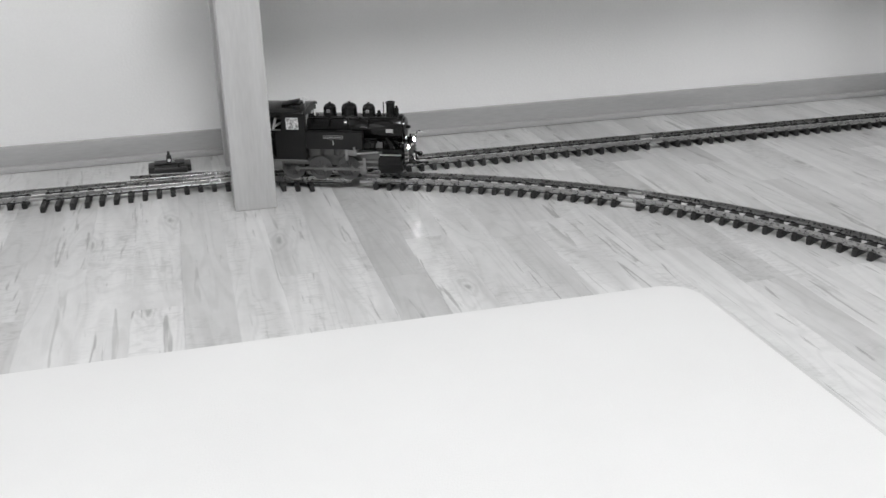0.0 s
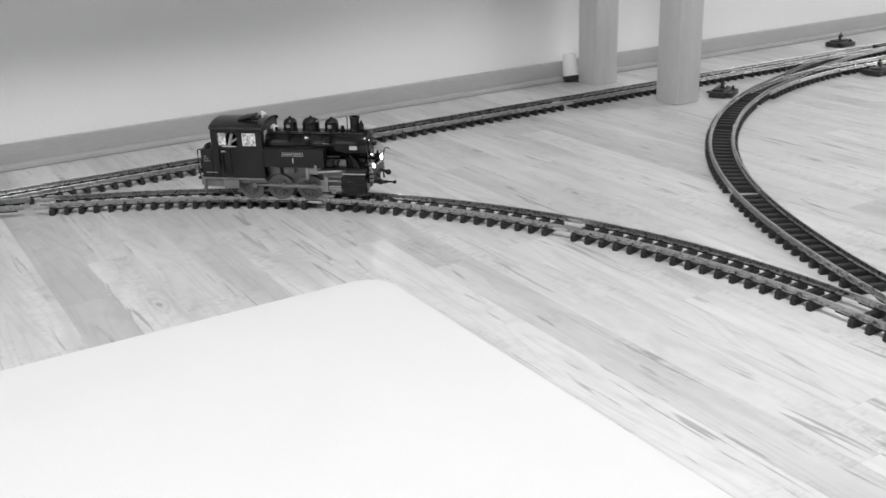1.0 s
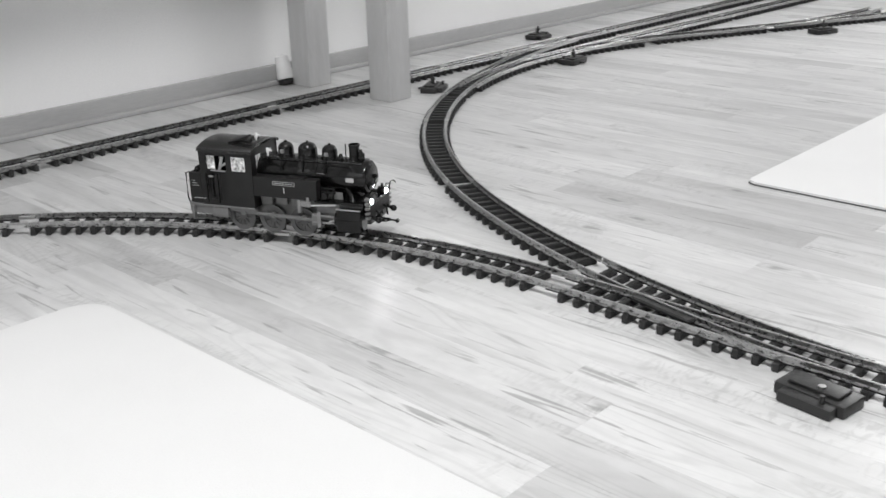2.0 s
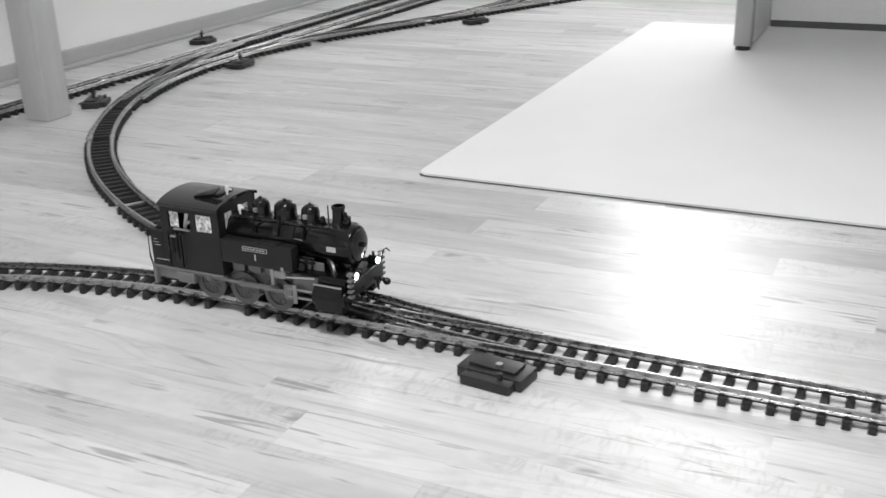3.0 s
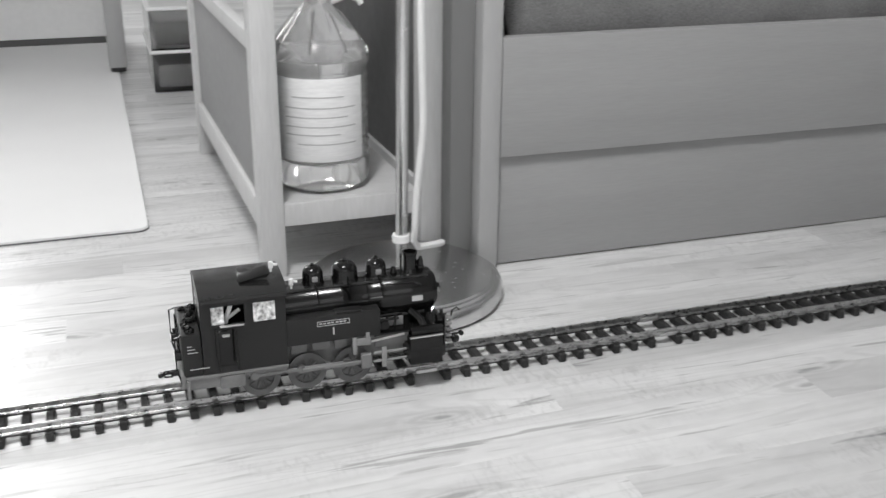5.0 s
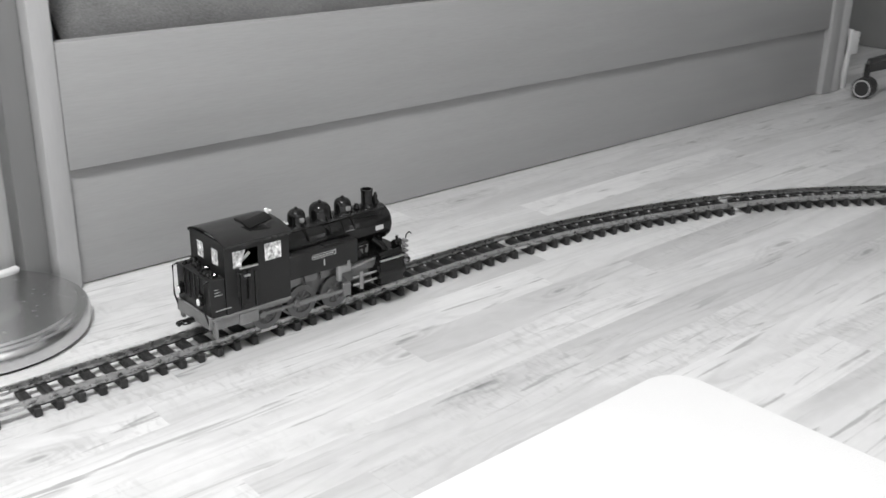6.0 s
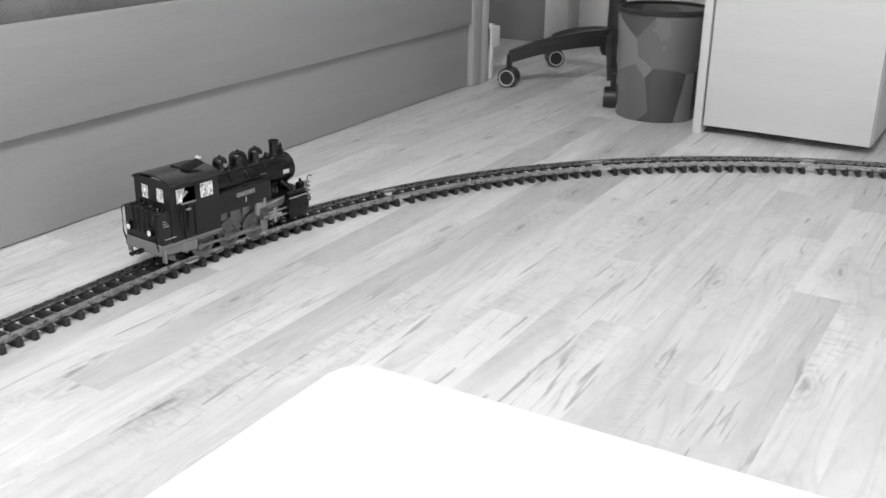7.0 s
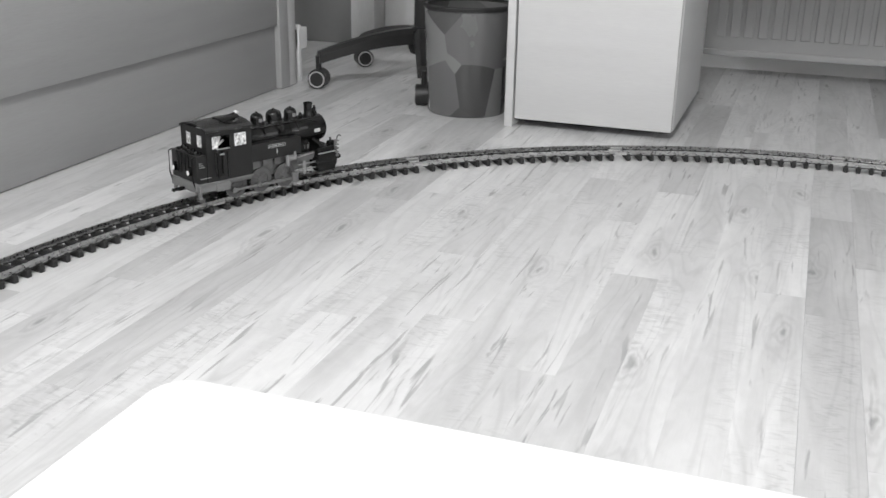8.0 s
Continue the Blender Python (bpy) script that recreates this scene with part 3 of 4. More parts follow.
def bed():
    ob = thing("bed", pose(2.4, 1.65, 0), "low wooden bed with panelled side and thick corner posts", "bed")
    part("corner_post", box(B(), (-1.030, 0.0, 0.0), (-0.998, 0.075, 0.62), 0.006), BEDPOST, ob)
    # slate colour stands in for the shadow on this set-back edge
    part("head_panel_edge", box(B(), (-1.066, 0.028, 0.0), (-1.0305, 0.075, 0.62), 0.003), SLATE, ob, "recessed edge of the head panel, its shade painted dark")
    part("corner_post", box(B(), (1.02, -0.004, 0.0), (1.072, 0.07, 0.62), 0.006), BEDPOST, ob)
    part("foot_panel_edge", box(B(), (1.0725, -0.002, 0.0), (1.115, 0.07, 0.62), 0.004), PALEWOOD, ob, "pale edge of the foot panel")
    part("upper_side_board", box(B(), (-0.998, 0.002, 0.174), (1.02, 0.026, 0.349), 0.003), BEDWOOD, ob)
    part("lower_side_board", box(B(), (-0.998, 0.012, 0.002), (1.02, 0.030, 0.174), 0.002), BEDWOOD, ob)
    part("frame_top", box(B(), (-0.998, 0.026, 0.30), (1.02, 0.95, 0.335), 0.003), BEDWOOD, ob)
    part("head_board", box(B(), (-1.066, 0.075, 0.0), (-1.04, 0.98, 0.62), 0.004), BEDPOST, ob)
    bm = B()
    nx, ny = 60, 16
    grid = [[bm.verts.new((-0.97 + 1.96 * i / nx, 0.035 + 0.9 * j / ny, 0.0)) for j in range(ny + 1)] for i in range(nx + 1)]
    for i in range(nx + 1):
        for j in range(ny + 1):
            v = grid[i][j].co
            edge = min(1.0, j / 2.0)
            v.z = 0.336 + 0.10 * edge ** 0.6 + 0.028 * edge * noise.noise((v.x * 7, v.y * 9, 1.0)) + 0.012 * noise.noise((v.x * 24, v.y * 20, 4.0))
    for i in range(nx):
        for j in range(ny):
            bm.faces.new((grid[i][j], grid[i + 1][j], grid[i + 1][j + 1], grid[i][j + 1]))
    q = solid("blanket", bm, CLOTH, "dark patterned blanket lying in folds on the bed", "blanket", at=pose(2.4, 1.65, 0))
    s = q.modifiers.new("thick", "SOLIDIFY")
    s.thickness, s.offset = 0.02, -1


def office_chair():
    ob = thing("office_chair", pose(3.68, 1.33, 0), "black swivel office chair on a five-star wheeled base", "chair")
    part("hub", lathe(B(), [(0.0, 0.085), (0.035, 0.085), (0.042, 0.10), (0.042, 0.15), (0.03, 0.16), (0.0, 0.16)]), BLACK, ob)
    part("gas_lift", rod(B(), (0, 0, 0.15), (0, 0, 0.44), 0.025, 0.022), BLACK, ob)
    part("seat", box(B(), (-0.23, -0.23, 0.44), (0.23, 0.23, 0.51), 0.03, 3), BLACK, ob)
    for k in range(5):
        a = radians(129.6 + 72 * k)
        c, s = math.cos(a), math.sin(a)
        bm = B()
        prev = None
        for u in range(9):
            f = u / 8
            r, z = 0.03 + 0.275 * f, 0.135 - 0.050 * f ** 1.8
            w, t = 0.026 - 0.008 * f, 0.022 - 0.006 * f
            ring = [bm.verts.new((r * c - q * s, r * s + q * c, z + p)) for q, p in ((-w, -t), (w, -t), (w, t * 0.4), (w * 0.5, t), (-w * 0.5, t), (-w, t * 0.4))]
            if prev:
                for i in range(6):
                    bm.faces.new((prev[i], prev[(i + 1) % 6], ring[(i + 1) % 6], ring[i]))
            else:
                bm.faces.new(ring[::-1])
            prev = ring
        bm.faces.new(prev)
        part("arm", bm, BLACK, ob)
        w = radians(math.degrees(a) + 60 + 25 * k)
        d = Vector((math.cos(w), math.sin(w), 0))
        p = Vector((0.305 * c, 0.305 * s, 0.027))
        bm = rod(B(), p - d * 0.022, p + d * 0.022, 0.027, None, 24)
        rod(bm, p + Vector((0, 0, 0.02)), p + Vector((0, 0, 0.062)), 0.008)
        q = part("caster", bm, BLACK, ob)
        part("tread", lathe(B(), [(0.019, -0.0235), (0.0225, -0.0240), (0.0225, 0.0240), (0.019, 0.0235)], Matrix.Translation(p) @ d.to_track_quat("Z", "Y").to_matrix().to_4x4(), 28), LETTER, q, "pale wheel ring")


def waste_bin():
    ob = thing("waste_bin", pose(3.388, 1.097, 0), "round printed tin waste bin with a dark rim", "bin")
    part("body", lathe(B(), [(0.0, 0.004), (0.098, 0.0), (0.101, 0.004), (0.111, 0.262), (0.106, 0.262), (0.097, 0.01), (0.0, 0.01)], segs=48), BIN, ob)
    part("rim", lathe(B(), [(0.108, 0.256), (0.1135, 0.258), (0.1145, 0.266), (0.111, 0.270), (0.105, 0.266), (0.108, 0.256)], segs=48), BLACK, ob, "dark rim")


def drawer_cabinet():
    ob = thing("drawer_cabinet", pose(3.256, 0.560, 0), "pale wood-look drawer cabinet with a plain front", "cabinet")
    part("body", box(B(), (0.022, 0.0, 0.020), (0.53, 0.376, 0.70), 0.002), CABINET, ob)
    part("front", box(B(), (0.0, 0.002, 0.020), (0.0195, 0.374, 0.69), 0.0025), CABINET, ob)
    part("side_panel", box(B(), (-0.004, 0.378, 0.0), (0.53, 0.398, 0.70), 0.002), CABINET, ob)
    # black here deepens the shade in the gap under the front
    part("plinth", box(B(), (0.10, 0.015, 0.0), (0.50, 0.365, 0.020)), BLACK, ob, "recessed plinth, blackened for the shade in the gap")
    ob = thing("desk", pose(3.256, 0.025, 0), "pale wood-look desk top resting on the drawer cabinet", "desk")
    part("desktop", box(B(), (-0.03, -0.95, 0.7005), (0.74, 0.96, 0.726), 0.003), CABINET, ob)
    part("end_panel", box(B(), (0.02, -0.93, 0.0), (0.70, -0.908, 0.7005), 0.002), CABINET, ob)


def radiator():
    ob = thing("radiator", pose(4.14, -0.17, -0.052), "white panel radiator with grooves, mounted on the wall", "radiator")
    bm = B()
    box(bm, (-0.02, -0.80, 0.135), (0.05, 0.76, 0.72), 0.004)
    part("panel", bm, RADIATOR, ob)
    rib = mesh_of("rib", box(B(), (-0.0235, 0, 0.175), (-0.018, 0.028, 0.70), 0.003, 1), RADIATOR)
    for i in range(38):
        q = new("rib", rib)
        q.parent, q.location = ob, (0, -0.78 + i * 0.04, 0)
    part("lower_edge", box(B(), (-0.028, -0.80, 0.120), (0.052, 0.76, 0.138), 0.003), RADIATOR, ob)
    for y in (-0.7, 0.66):
        part("bracket", box(B(), (0.05, y, 0.2), (0.158, y + 0.03, 0.6)), RADIATOR, ob)


def far_corner():
    solid("wardrobe_board", box(B(), (4.22, 1.795, 0.0), (4.298, 2.6, 1.9), 0.004), SLATE, "grey wardrobe side board by the wall", "wardrobe")
    solid("door_post", box(B(), (4.20, 1.705, 0.0), (4.298, 1.793, 2.0), 0.004), PALEWOOD, "pale wooden door post", "door post", "structure")
    bm = box(B(), (-0.02, -0.009, 0.0), (0.035, 0.009, 0.06), 0.004)
    ob = thing("bed_bracket", pose(3.548, 1.662, 0.0), "small white plastic bracket by the bed post", "bracket")
    part("upright", box(B(), (-0.008, -0.01, 0.0), (0.008, 0.01, 0.16), 0.003), WHITEPL, ob)
    part("hook", bm, WHITEPL, ob, "", pose(0.012, 0, 0.09))


def white_holder():
    ob = thing("white_cup", pose(-1.405, 2.035, 0.0) @ pose(0, 0, 0, 0, -12, 0), "small white plastic cup with a black foot by the table leg", "cup")
    part("cup", lathe(B(), [(0.0, 0.016), (0.022, 0.016), (0.024, 0.02), (0.017, 0.075), (0.0, 0.078)], segs=24), WHITEPL, ob)
    part("foot", lathe(B(), [(0.0, 0.002), (0.021, 0.002), (0.024, 0.014), (0.0, 0.018)], segs=24), BLACK, ob, "black foot")


def storage_box(z, label):
    ob = thing("storage_box", pose(1.052, 3.15, z), label, "box", "stacked storage boxes")
    bm = B()
    for lo, hi in (((-0.10, -0.14, 0.0), (0.14, 0.16, 0.004)), ((-0.10, -0.14, 0.004), (-0.097, 0.16, 0.10)), ((0.137, -0.14, 0.004), (0.14, 0.16, 0.10)), ((-0.097, -0.14, 0.004), (0.137, -0.137, 0.10)), ((-0.097, 0.157, 0.004), (0.137, 0.16, 0.10))):
        box(bm, lo, hi)
    part("tub", bm, GLASS, ob)
    bm = B()
    for lo, hi in (((-0.108, -0.148, 0.10), (0.148, -0.13, 0.108)), ((-0.108, 0.15, 0.10), (0.148, 0.168, 0.108)), ((-0.108, -0.13, 0.10), (-0.09, 0.15, 0.108)), ((0.13, -0.13, 0.10), (0.148, 0.15, 0.108))):
        box(bm, lo, hi, 0.002, 1)
    part("rim", bm, WHITEPL, ob, "pale rim")
    part("contents", box(B(), (-0.085, -0.12, 0.005), (0.12, 0.14, 0.07), 0.02), SHADEPANEL, ob, "grey folded things inside")
    for q in ob.children:
        for v in q.data.vertices:
            v.co.x = v.co.x * 0.70 + 0.006


def ceiling_lamp():
    ob = thing("ceiling_lamp", pose(0.6, 0.5, 2.38), "round white ceiling lamp, switched on", "lamp")
    part("rim", lathe(B(), [(0.27, 0.0), (0.285, 0.0), (0.285, 0.12), (0.27, 0.12)], segs=48), WHITEPL, ob)
    part("mounting_plate", lathe(B(), [(0.0, 0.105), (0.27, 0.105), (0.27, 0.12), (0.0, 0.12)], segs=48), WHITEPL, ob)


ceiling_lamp()
wall_table()
mat_table()
shelf_unit()
water_bottle()
floor_lamp()
bed()
office_chair()
waste_bin()
drawer_cabinet()
radiator()
far_corner()
white_holder()
storage_box(0.0, "clear plastic storage box with a pale rim on the floor")
storage_box(0.1085, "clear plastic storage box stacked on another box")
layout()


# ---------- the locomotive ----------
WHEEL_R, AXLES, AXLE_Z = 0.0205, (-0.066, -0.013, 0.040), 0.0415
SPINNING, RODS = [], []


def window_hole_plate(bm, x0, x1, z0, z1, y0, y1, holes):
    """An upright plate along x with rectangular holes cut through it."""
    xs = sorted({x0, x1, *[h[0] for h in holes], *[h[1] for h in holes]})
    zs = sorted({z0, z1, *[h[2] for h in holes], *[h[3] for h in holes]})
    seen = {}

    def v(x, y, z):
        if (x, y, z) not in seen:
            seen[(x, y, z)] = bm.verts.new((x, y, z))
        return seen[(x, y, z)]

    def full(i, k):
        if not (0 <= i < len(xs) - 1 and 0 <= k < len(zs) - 1):
            return False
        cx, cz = (xs[i] + xs[i + 1]) / 2, (zs[k] + zs[k + 1]) / 2
        return not any(h[0] < cx < h[1] and h[2] < cz < h[3] for h in holes)

    for i in range(len(xs) - 1):
        for k in range(len(zs) - 1):
            if full(i, k):
                a, b, c, d = xs[i], xs[i + 1], zs[k], zs[k + 1]
                for y in (y0, y1):
                    bm.faces.new((v(a, y, c), v(b, y, c), v(b, y, d), v(a, y, d)))
                for near, p, q in (((i - 1, k), (a, c), (a, d)), ((i + 1, k), (b, c), (b, d)), ((i, k - 1), (a, c), (b, c)), ((i, k + 1), (a, d), (b, d))):
                    if not full(*near):
                        bm.faces.new((v(p[0], y0, p[1]), v(q[0], y0, q[1]), v(q[0], y1, q[1]), v(p[0], y1, p[1])))
    return bm


SLIM = 0.82


def slim(ob):
    """Narrow a finished part of the locomotive to its true width."""
    for q in ob.data.vertices:
        q.co.y *= SLIM


BOILER_PARTS = ("boiler", "steam_dome", "sand_dome", "chimney", "feed_pump", "vent_pipe", "bell", "valve_box", "sand_pipe", "dome_seam", "top_p", "works_plate", "steam_pipe", "door_wheel")


def settle(z, name):
    """The cab sits a little low on the frame, the boiler and its domes a little high."""
    if name.startswith(BOILER_PARTS):
        return 0.0018
    return -0.0042 * min(1.0, max(0.0, (z - 0.045) / 0.110))


def locomotive():
    ob = thing("steam_locomotive", pose(0, 0, 0), "black model tank steam locomotive with lit headlamps on the track", "locomotive")
    # frame
    bm = B()
    box(bm, (-0.145, -0.015, 0.040), (0.145, 0.015, 0.078), 0.002)
    part("chassis", bm, LOCOBLACK, ob, "black chassis block")
    for s in (-1, 1):
        part("running_board", box(B(), (-0.149, s * 0.049 - 0.003, 0.0570), (-0.036, s * 0.049 + 0.003, 0.0605), 0.001), FRAME, ob, "grey running board edge")
        bm = box(B(), (-0.148, s * 0.046 - 0.003, 0.043), (-0.086, s * 0.046 + 0.003, 0.0570), 0.001)
        box(bm, (-0.092, s * 0.0415, 0.050), (-0.036, s * 0.0435, 0.0570))
        box(bm, (-0.112, s * 0.046 - 0.006, 0.040), (-0.084, s * 0.046 + 0.004, 0.0568), 0.003)
        part("ash_pan_side", bm, FRAME, ob, "grey frame side below the cab")
        part("step", box(B(), (-0.148, s * 0.050 - 0.006, 0.034), (-0.144, s * 0.050 + 0.004, 0.057), 0.001), FRAME, ob)
        # cylinder block
        bm = box(B(), (0.104, s * 0.047 - 0.012, 0.0375), (0.144, s * 0.047 + 0.012, 0.073), 0.003)
        rod(bm, (0.101, s * 0.047, 0.054), (0.147, s * 0.047, 0.054), 0.0125, None, 24)
        cyl = part("cylinder", bm, LOCOBLACK, ob, "black cylinder block")
        part("steam_chest", rod(B(), (0.108, s * 0.044, 0.0745), (0.146, s * 0.044, 0.0745), 0.0085, None, 20), LOCOBLACK, ob)
        part("cover_strip", box(B(), (0.104, s * 0.056, 0.0731), (0.144, s * 0.0595, 0.0752), 0.0006), BRIGHT, cyl, "bright edge strip")
        # slide bars, bracket, crosshead
        bm = box(B(), (0.062, s * 0.050, 0.0575), (0.104, s * 0.053, 0.0600), 0.0006)
        box(bm, (0.062, s * 0.050, 0.0465), (0.104, s * 0.053, 0.0490), 0.0006)
        part("slide_bar", bm, PALEMETAL, ob, "bright slide bars")
        bm = box(B(), (0.038, s * 0.044, 0.060), (0.043, s * 0.052, 0.082), 0.001)
        box(bm, (0.038, s * 0.046, 0.070), (0.060, s * 0.051, 0.080), 0.002)
        box(bm, (0.053, s * 0.046, 0.078), (0.058, s * 0.051, 0.087), 0.001)
        part("valve_bracket", bm, PALEMETAL, ob, "pale valve gear bracket")
        part("guide_cross", box(B(), (0.071, s * 0.0535, 0.040), (0.077, s * 0.0550, 0.066), 0.0008), PALEMETAL, ob, "pale upright guide plate")
        bm = B()
        for x0, x1, z0, z1 in ((-0.030, -0.012, 0.064, 0.080), (-0.006, 0.014, 0.066, 0.081), (0.020, 0.034, 0.064, 0.079)):
            box(bm, (x0, s * 0.0300, z0), (x1, s * 0.0345, z1), 0.002)
        part("spring_gear", bm, FRAME, ob, "grey springs and brackets above the wheels")
        part("wheel_plate", box(B(), (-0.090, s * 0.0185, 0.044), (0.104, s * 0.0205, 0.0900), 0.001), FRAME, ob, "grey frame plate between the wheels")
        part("side_frame", box(B(), (0.066, s * 0.0405, 0.062), (0.106, s * 0.0425, 0.078), 0.001), FRAME, ob, "grey frame plate")
        part("valve_rod", rod(B(), (0.060, s * 0.050, 0.074), (0.100, s * 0.046, 0.0765), 0.0016, None, 8), BRIGHT, ob, "bright valve rod")
    for k, x in enumerate(AXLES):
        for s in (-1, 1):
            m = Matrix.Rotation(radians(90), 4, "X")
            bm = B()
            turn = m if s < 0 else Matrix.Rotation(radians(-90), 4, "X")
            lathe(bm, [(0.0, -0.0035), (0.006, -0.0035), (0.0062, 0.003), (0.0, 0.003)], turn, 24)
            lathe(bm, [(0.0152, -0.0015), (0.0162, -0.003), (WHEEL_R, -0.003), (WHEEL_R, 0.0020), (WHEEL_R + 0.002, 0.0024), (WHEEL_R + 0.002, 0.004), (0.0152, 0.004), (0.0152, -0.0015)], turn, 36)
            lathe(bm, [(0.0055, -0.0002), (0.0156, -0.0002), (0.0156, 0.0020), (0.0055, 0.0020)], turn, 36)
            rod(bm, (0.0095, s * 0.003, 0), (0.0095, s * 0.009, 0), 0.0025, None, 10)
            w = part("wheel", bm, WHEEL, ob, "spoked driving wheel", pose(x, s * 0.0262, AXLE_Z))
            for j in range(10):
                a, y = 2 * math.pi * j / 10, s * 0.0018
                part("spoke", rod(B(), (0.005 * math.cos(a), y, 0.005 * math.sin(a)), (0.0158 * math.cos(a), y, 0.0158 * math.sin(a)), 0.0017, 0.0013, 6), WHEEL, w)
            SPINNING.append((w, x, s * 0.0262))
    for s in (-1, 1):
        bm = B()
        box(bm, (AXLES[0] - 0.004, -0.0012, -0.0022), (AXLES[2] + 0.004, 0.0012, 0.0022), 0.0006, 1)
        for x in AXLES:
            rod(bm, (x, -0.0022, 0), (x, 0.0022, 0), 0.0048, None, 16)
        RODS.append((part("coupling_rod", bm, RODMETAL, ob, "dull metal coupling rod", pose(0.0095, s * 0.0345, AXLE_Z)), s * 0.0345))
        bm = box(B(), (-0.013, -0.0012, -0.0018), (0.062, 0.0012, 0.0028), 0.0006, 1)
        box(bm, (0.055, -0.003, -0.008), (0.068, 0.003, 0.011), 0.0012, 1)
        RODS.append((part("connecting_rod", bm, RODMETAL, ob, "dull connecting rod with crosshead", pose(0.0095, s * 0.0395, AXLE_Z)), s * 0.0395))
    # cab
    W = 0.0505
    holes = [(-0.1165, -0.0810, 0.1195, 0.1430), (-0.0715, -0.0475, 0.1195, 0.1430)]
    cab = part("cab", box(B(), (-0.1285, -W + 0.002, 0.060), (-0.036, W - 0.002, 0.064)), LOCOBODY, ob, "dark cab with reflections painted into its windows")
    for y0, y1 in ((-W, -W + 0.002), (W - 0.002, W)):
        part("side_wall", window_hole_plate(B(), -0.128, -0.036, 0.060, 0.1530, y0, y1, holes), LOCOBODY, cab)
    turned = Matrix.Rotation(radians(90), 4, "Z")
    for x in (-0.1265, -0.038):
        bm = window_hole_plate(B(), -W + 0.002, W - 0.002, 0.064, 0.1560, -0.001, 0.001, [(-0.031, -0.012, 0.1215, 0.1435), (0.012, 0.031, 0.1215, 0.1435)])
        bm.transform(Matrix.Translation((x, 0, 0)) @ turned)
        part("end_wall", bm, LOCOBODY, cab)
    part("cab_floor", box(B(), (-0.125, -W + 0.003, 0.075), (-0.04, W - 0.003, 0.079)), LOCOBLACK, cab)
    for x, z0 in ((-0.118, 0.1215),):
        for s in (-1, 1):
            part("arm_rest", box(B(), (-0.108, s * W - 0.002, 0.1175), (-0.082, s * W + 0.002, 0.1198), 0.0006), BRIGHT, cab, "pale window ledge")
    for s in (-1, 1):
        bm = box(B(), (-0.113, s * W - 0.0012, 0.068), (-0.111, s * W + 0.0012, 0.116))
        box(bm, (-0.093, s * W - 0.0012, 0.068), (-0.091, s * W + 0.0012, 0.116))
        part("door_edge", bm, LOCOBLACK, cab)
        part("door", box(B(), (-0.1108, s * W - 0.0006, 0.069), (-0.0932, s * W + 0.0006, 0.1145), 0.0005), LOCOBLACK, cab, "black cab door")
        part("door_handle", box(B(), (-0.107, s * W - 0.0018, 0.1105), (-0.099, s * W + 0.0018, 0.1128), 0.0006), BRIGHT, cab, "bright door handle")
        bm = rod(B(), (-0.101, s * 0.034, 0.116), (-0.094, s * 0.036, 0.139), 0.0028, None, 10)
        rod(bm, (-0.098, s * 0.034, 0.122), (-0.084, s * 0.031, 0.130), 0.0022, None, 10)
        part("regulator_lever", bm, WHITEPL, cab, "white lever inside the cab")
        part("handrail", rod(B(), (-0.113, s * (W + 0.003), 0.082), (-0.113, s * (W + 0.003), 0.117), 0.0009, None, 8), LOCOBLACK, cab)
        # the panes carry their bright reflections as patchy colour
        part("window_glass", box(B(), (-0.0715, s * (W - 0.0014), 0.1195), (-0.0475, s * (W - 0.0006), 0.1430)), GLARE, cab, "cab window with bright reflections painted in")
        part("window_glass", box(B(), (-0.1165, s * (W - 0.0052), 0.1195), (-0.1025, s * (W - 0.0046), 0.1430)), GLARE, cab, "cab window with bright reflections painted in")
    for y in (-0.0215, 0.0215):
        for x in (-0.1268, -0.0377):
            part("end_window", box(B(), (x - 0.0004, y - 0.0094, 0.1217), (x + 0.0004, y + 0.0094, 0.1433)), GLARE, cab, "end window with bright reflections painted in")
    part("backhead", box(B(), (-0.060, -0.026, 0.079), (-0.040, 0.026, 0.136), 0.008), LOCOBLACK, cab, "boiler backhead in the cab")
    # unseen glowing rod, added to lighten the cab interior
    part("cab_lamp", rod(B(), (-0.08, 0, 0.1550), (-0.08, 0, 0.1606), 0.005), CABGLOW, cab, "added glowing rod that brightens the cab")
    # roof
    bm = B()
    n = 20
    prev = None
    for i in range(n + 1):
        f = -1 + 2 * i / n
        a = f * radians(62)
        y, z = math.sin(a) / math.sin(radians(62)) * 0.0545, 0.1520 + (math.cos(a) - math.cos(radians(62))) / (1 - math.cos(radians(62))) * 0.0085
        row = [bm.verts.new((x, y, z + dz)) for x, dz in ((-0.1285, 0), (-0.034, 0), (-0.034, 0.002), (-0.1285, 0.002))]
        if prev:
            for k in range(4):
                bm.faces.new((prev[k], prev[(k + 1) % 4], row[(k + 1) % 4], row[k]))
        else:
            bm.faces.new(row[::-1])
        prev = row
    bm.faces.new(prev)
    roof = part("roof", bm, ROOF, ob, "dark curved cab roof")
    bm = B()
    box(bm, (-0.080, -0.018, 0.1605), (-0.050, 0.018, 0.1645), 0.001)
    part("roof_vent", bm, LOCOBLACK, roof, "raised black roof vent")
    part("vent_flap", box(B(), (-0.017, -0.010, 0.0), (0.017, 0.010, 0.002), 0.0006), LOCOBLACK, roof, "", pose(-0.066, -0.018, 0.1660, 14, -12, 0))
    for s in (-1, 1):
        part("gutter", box(B(), (-0.1285, s * 0.0545 - 0.0008, 0.1500), (-0.034, s * 0.0545 + 0.0008, 0.1536)), ROOF, roof)
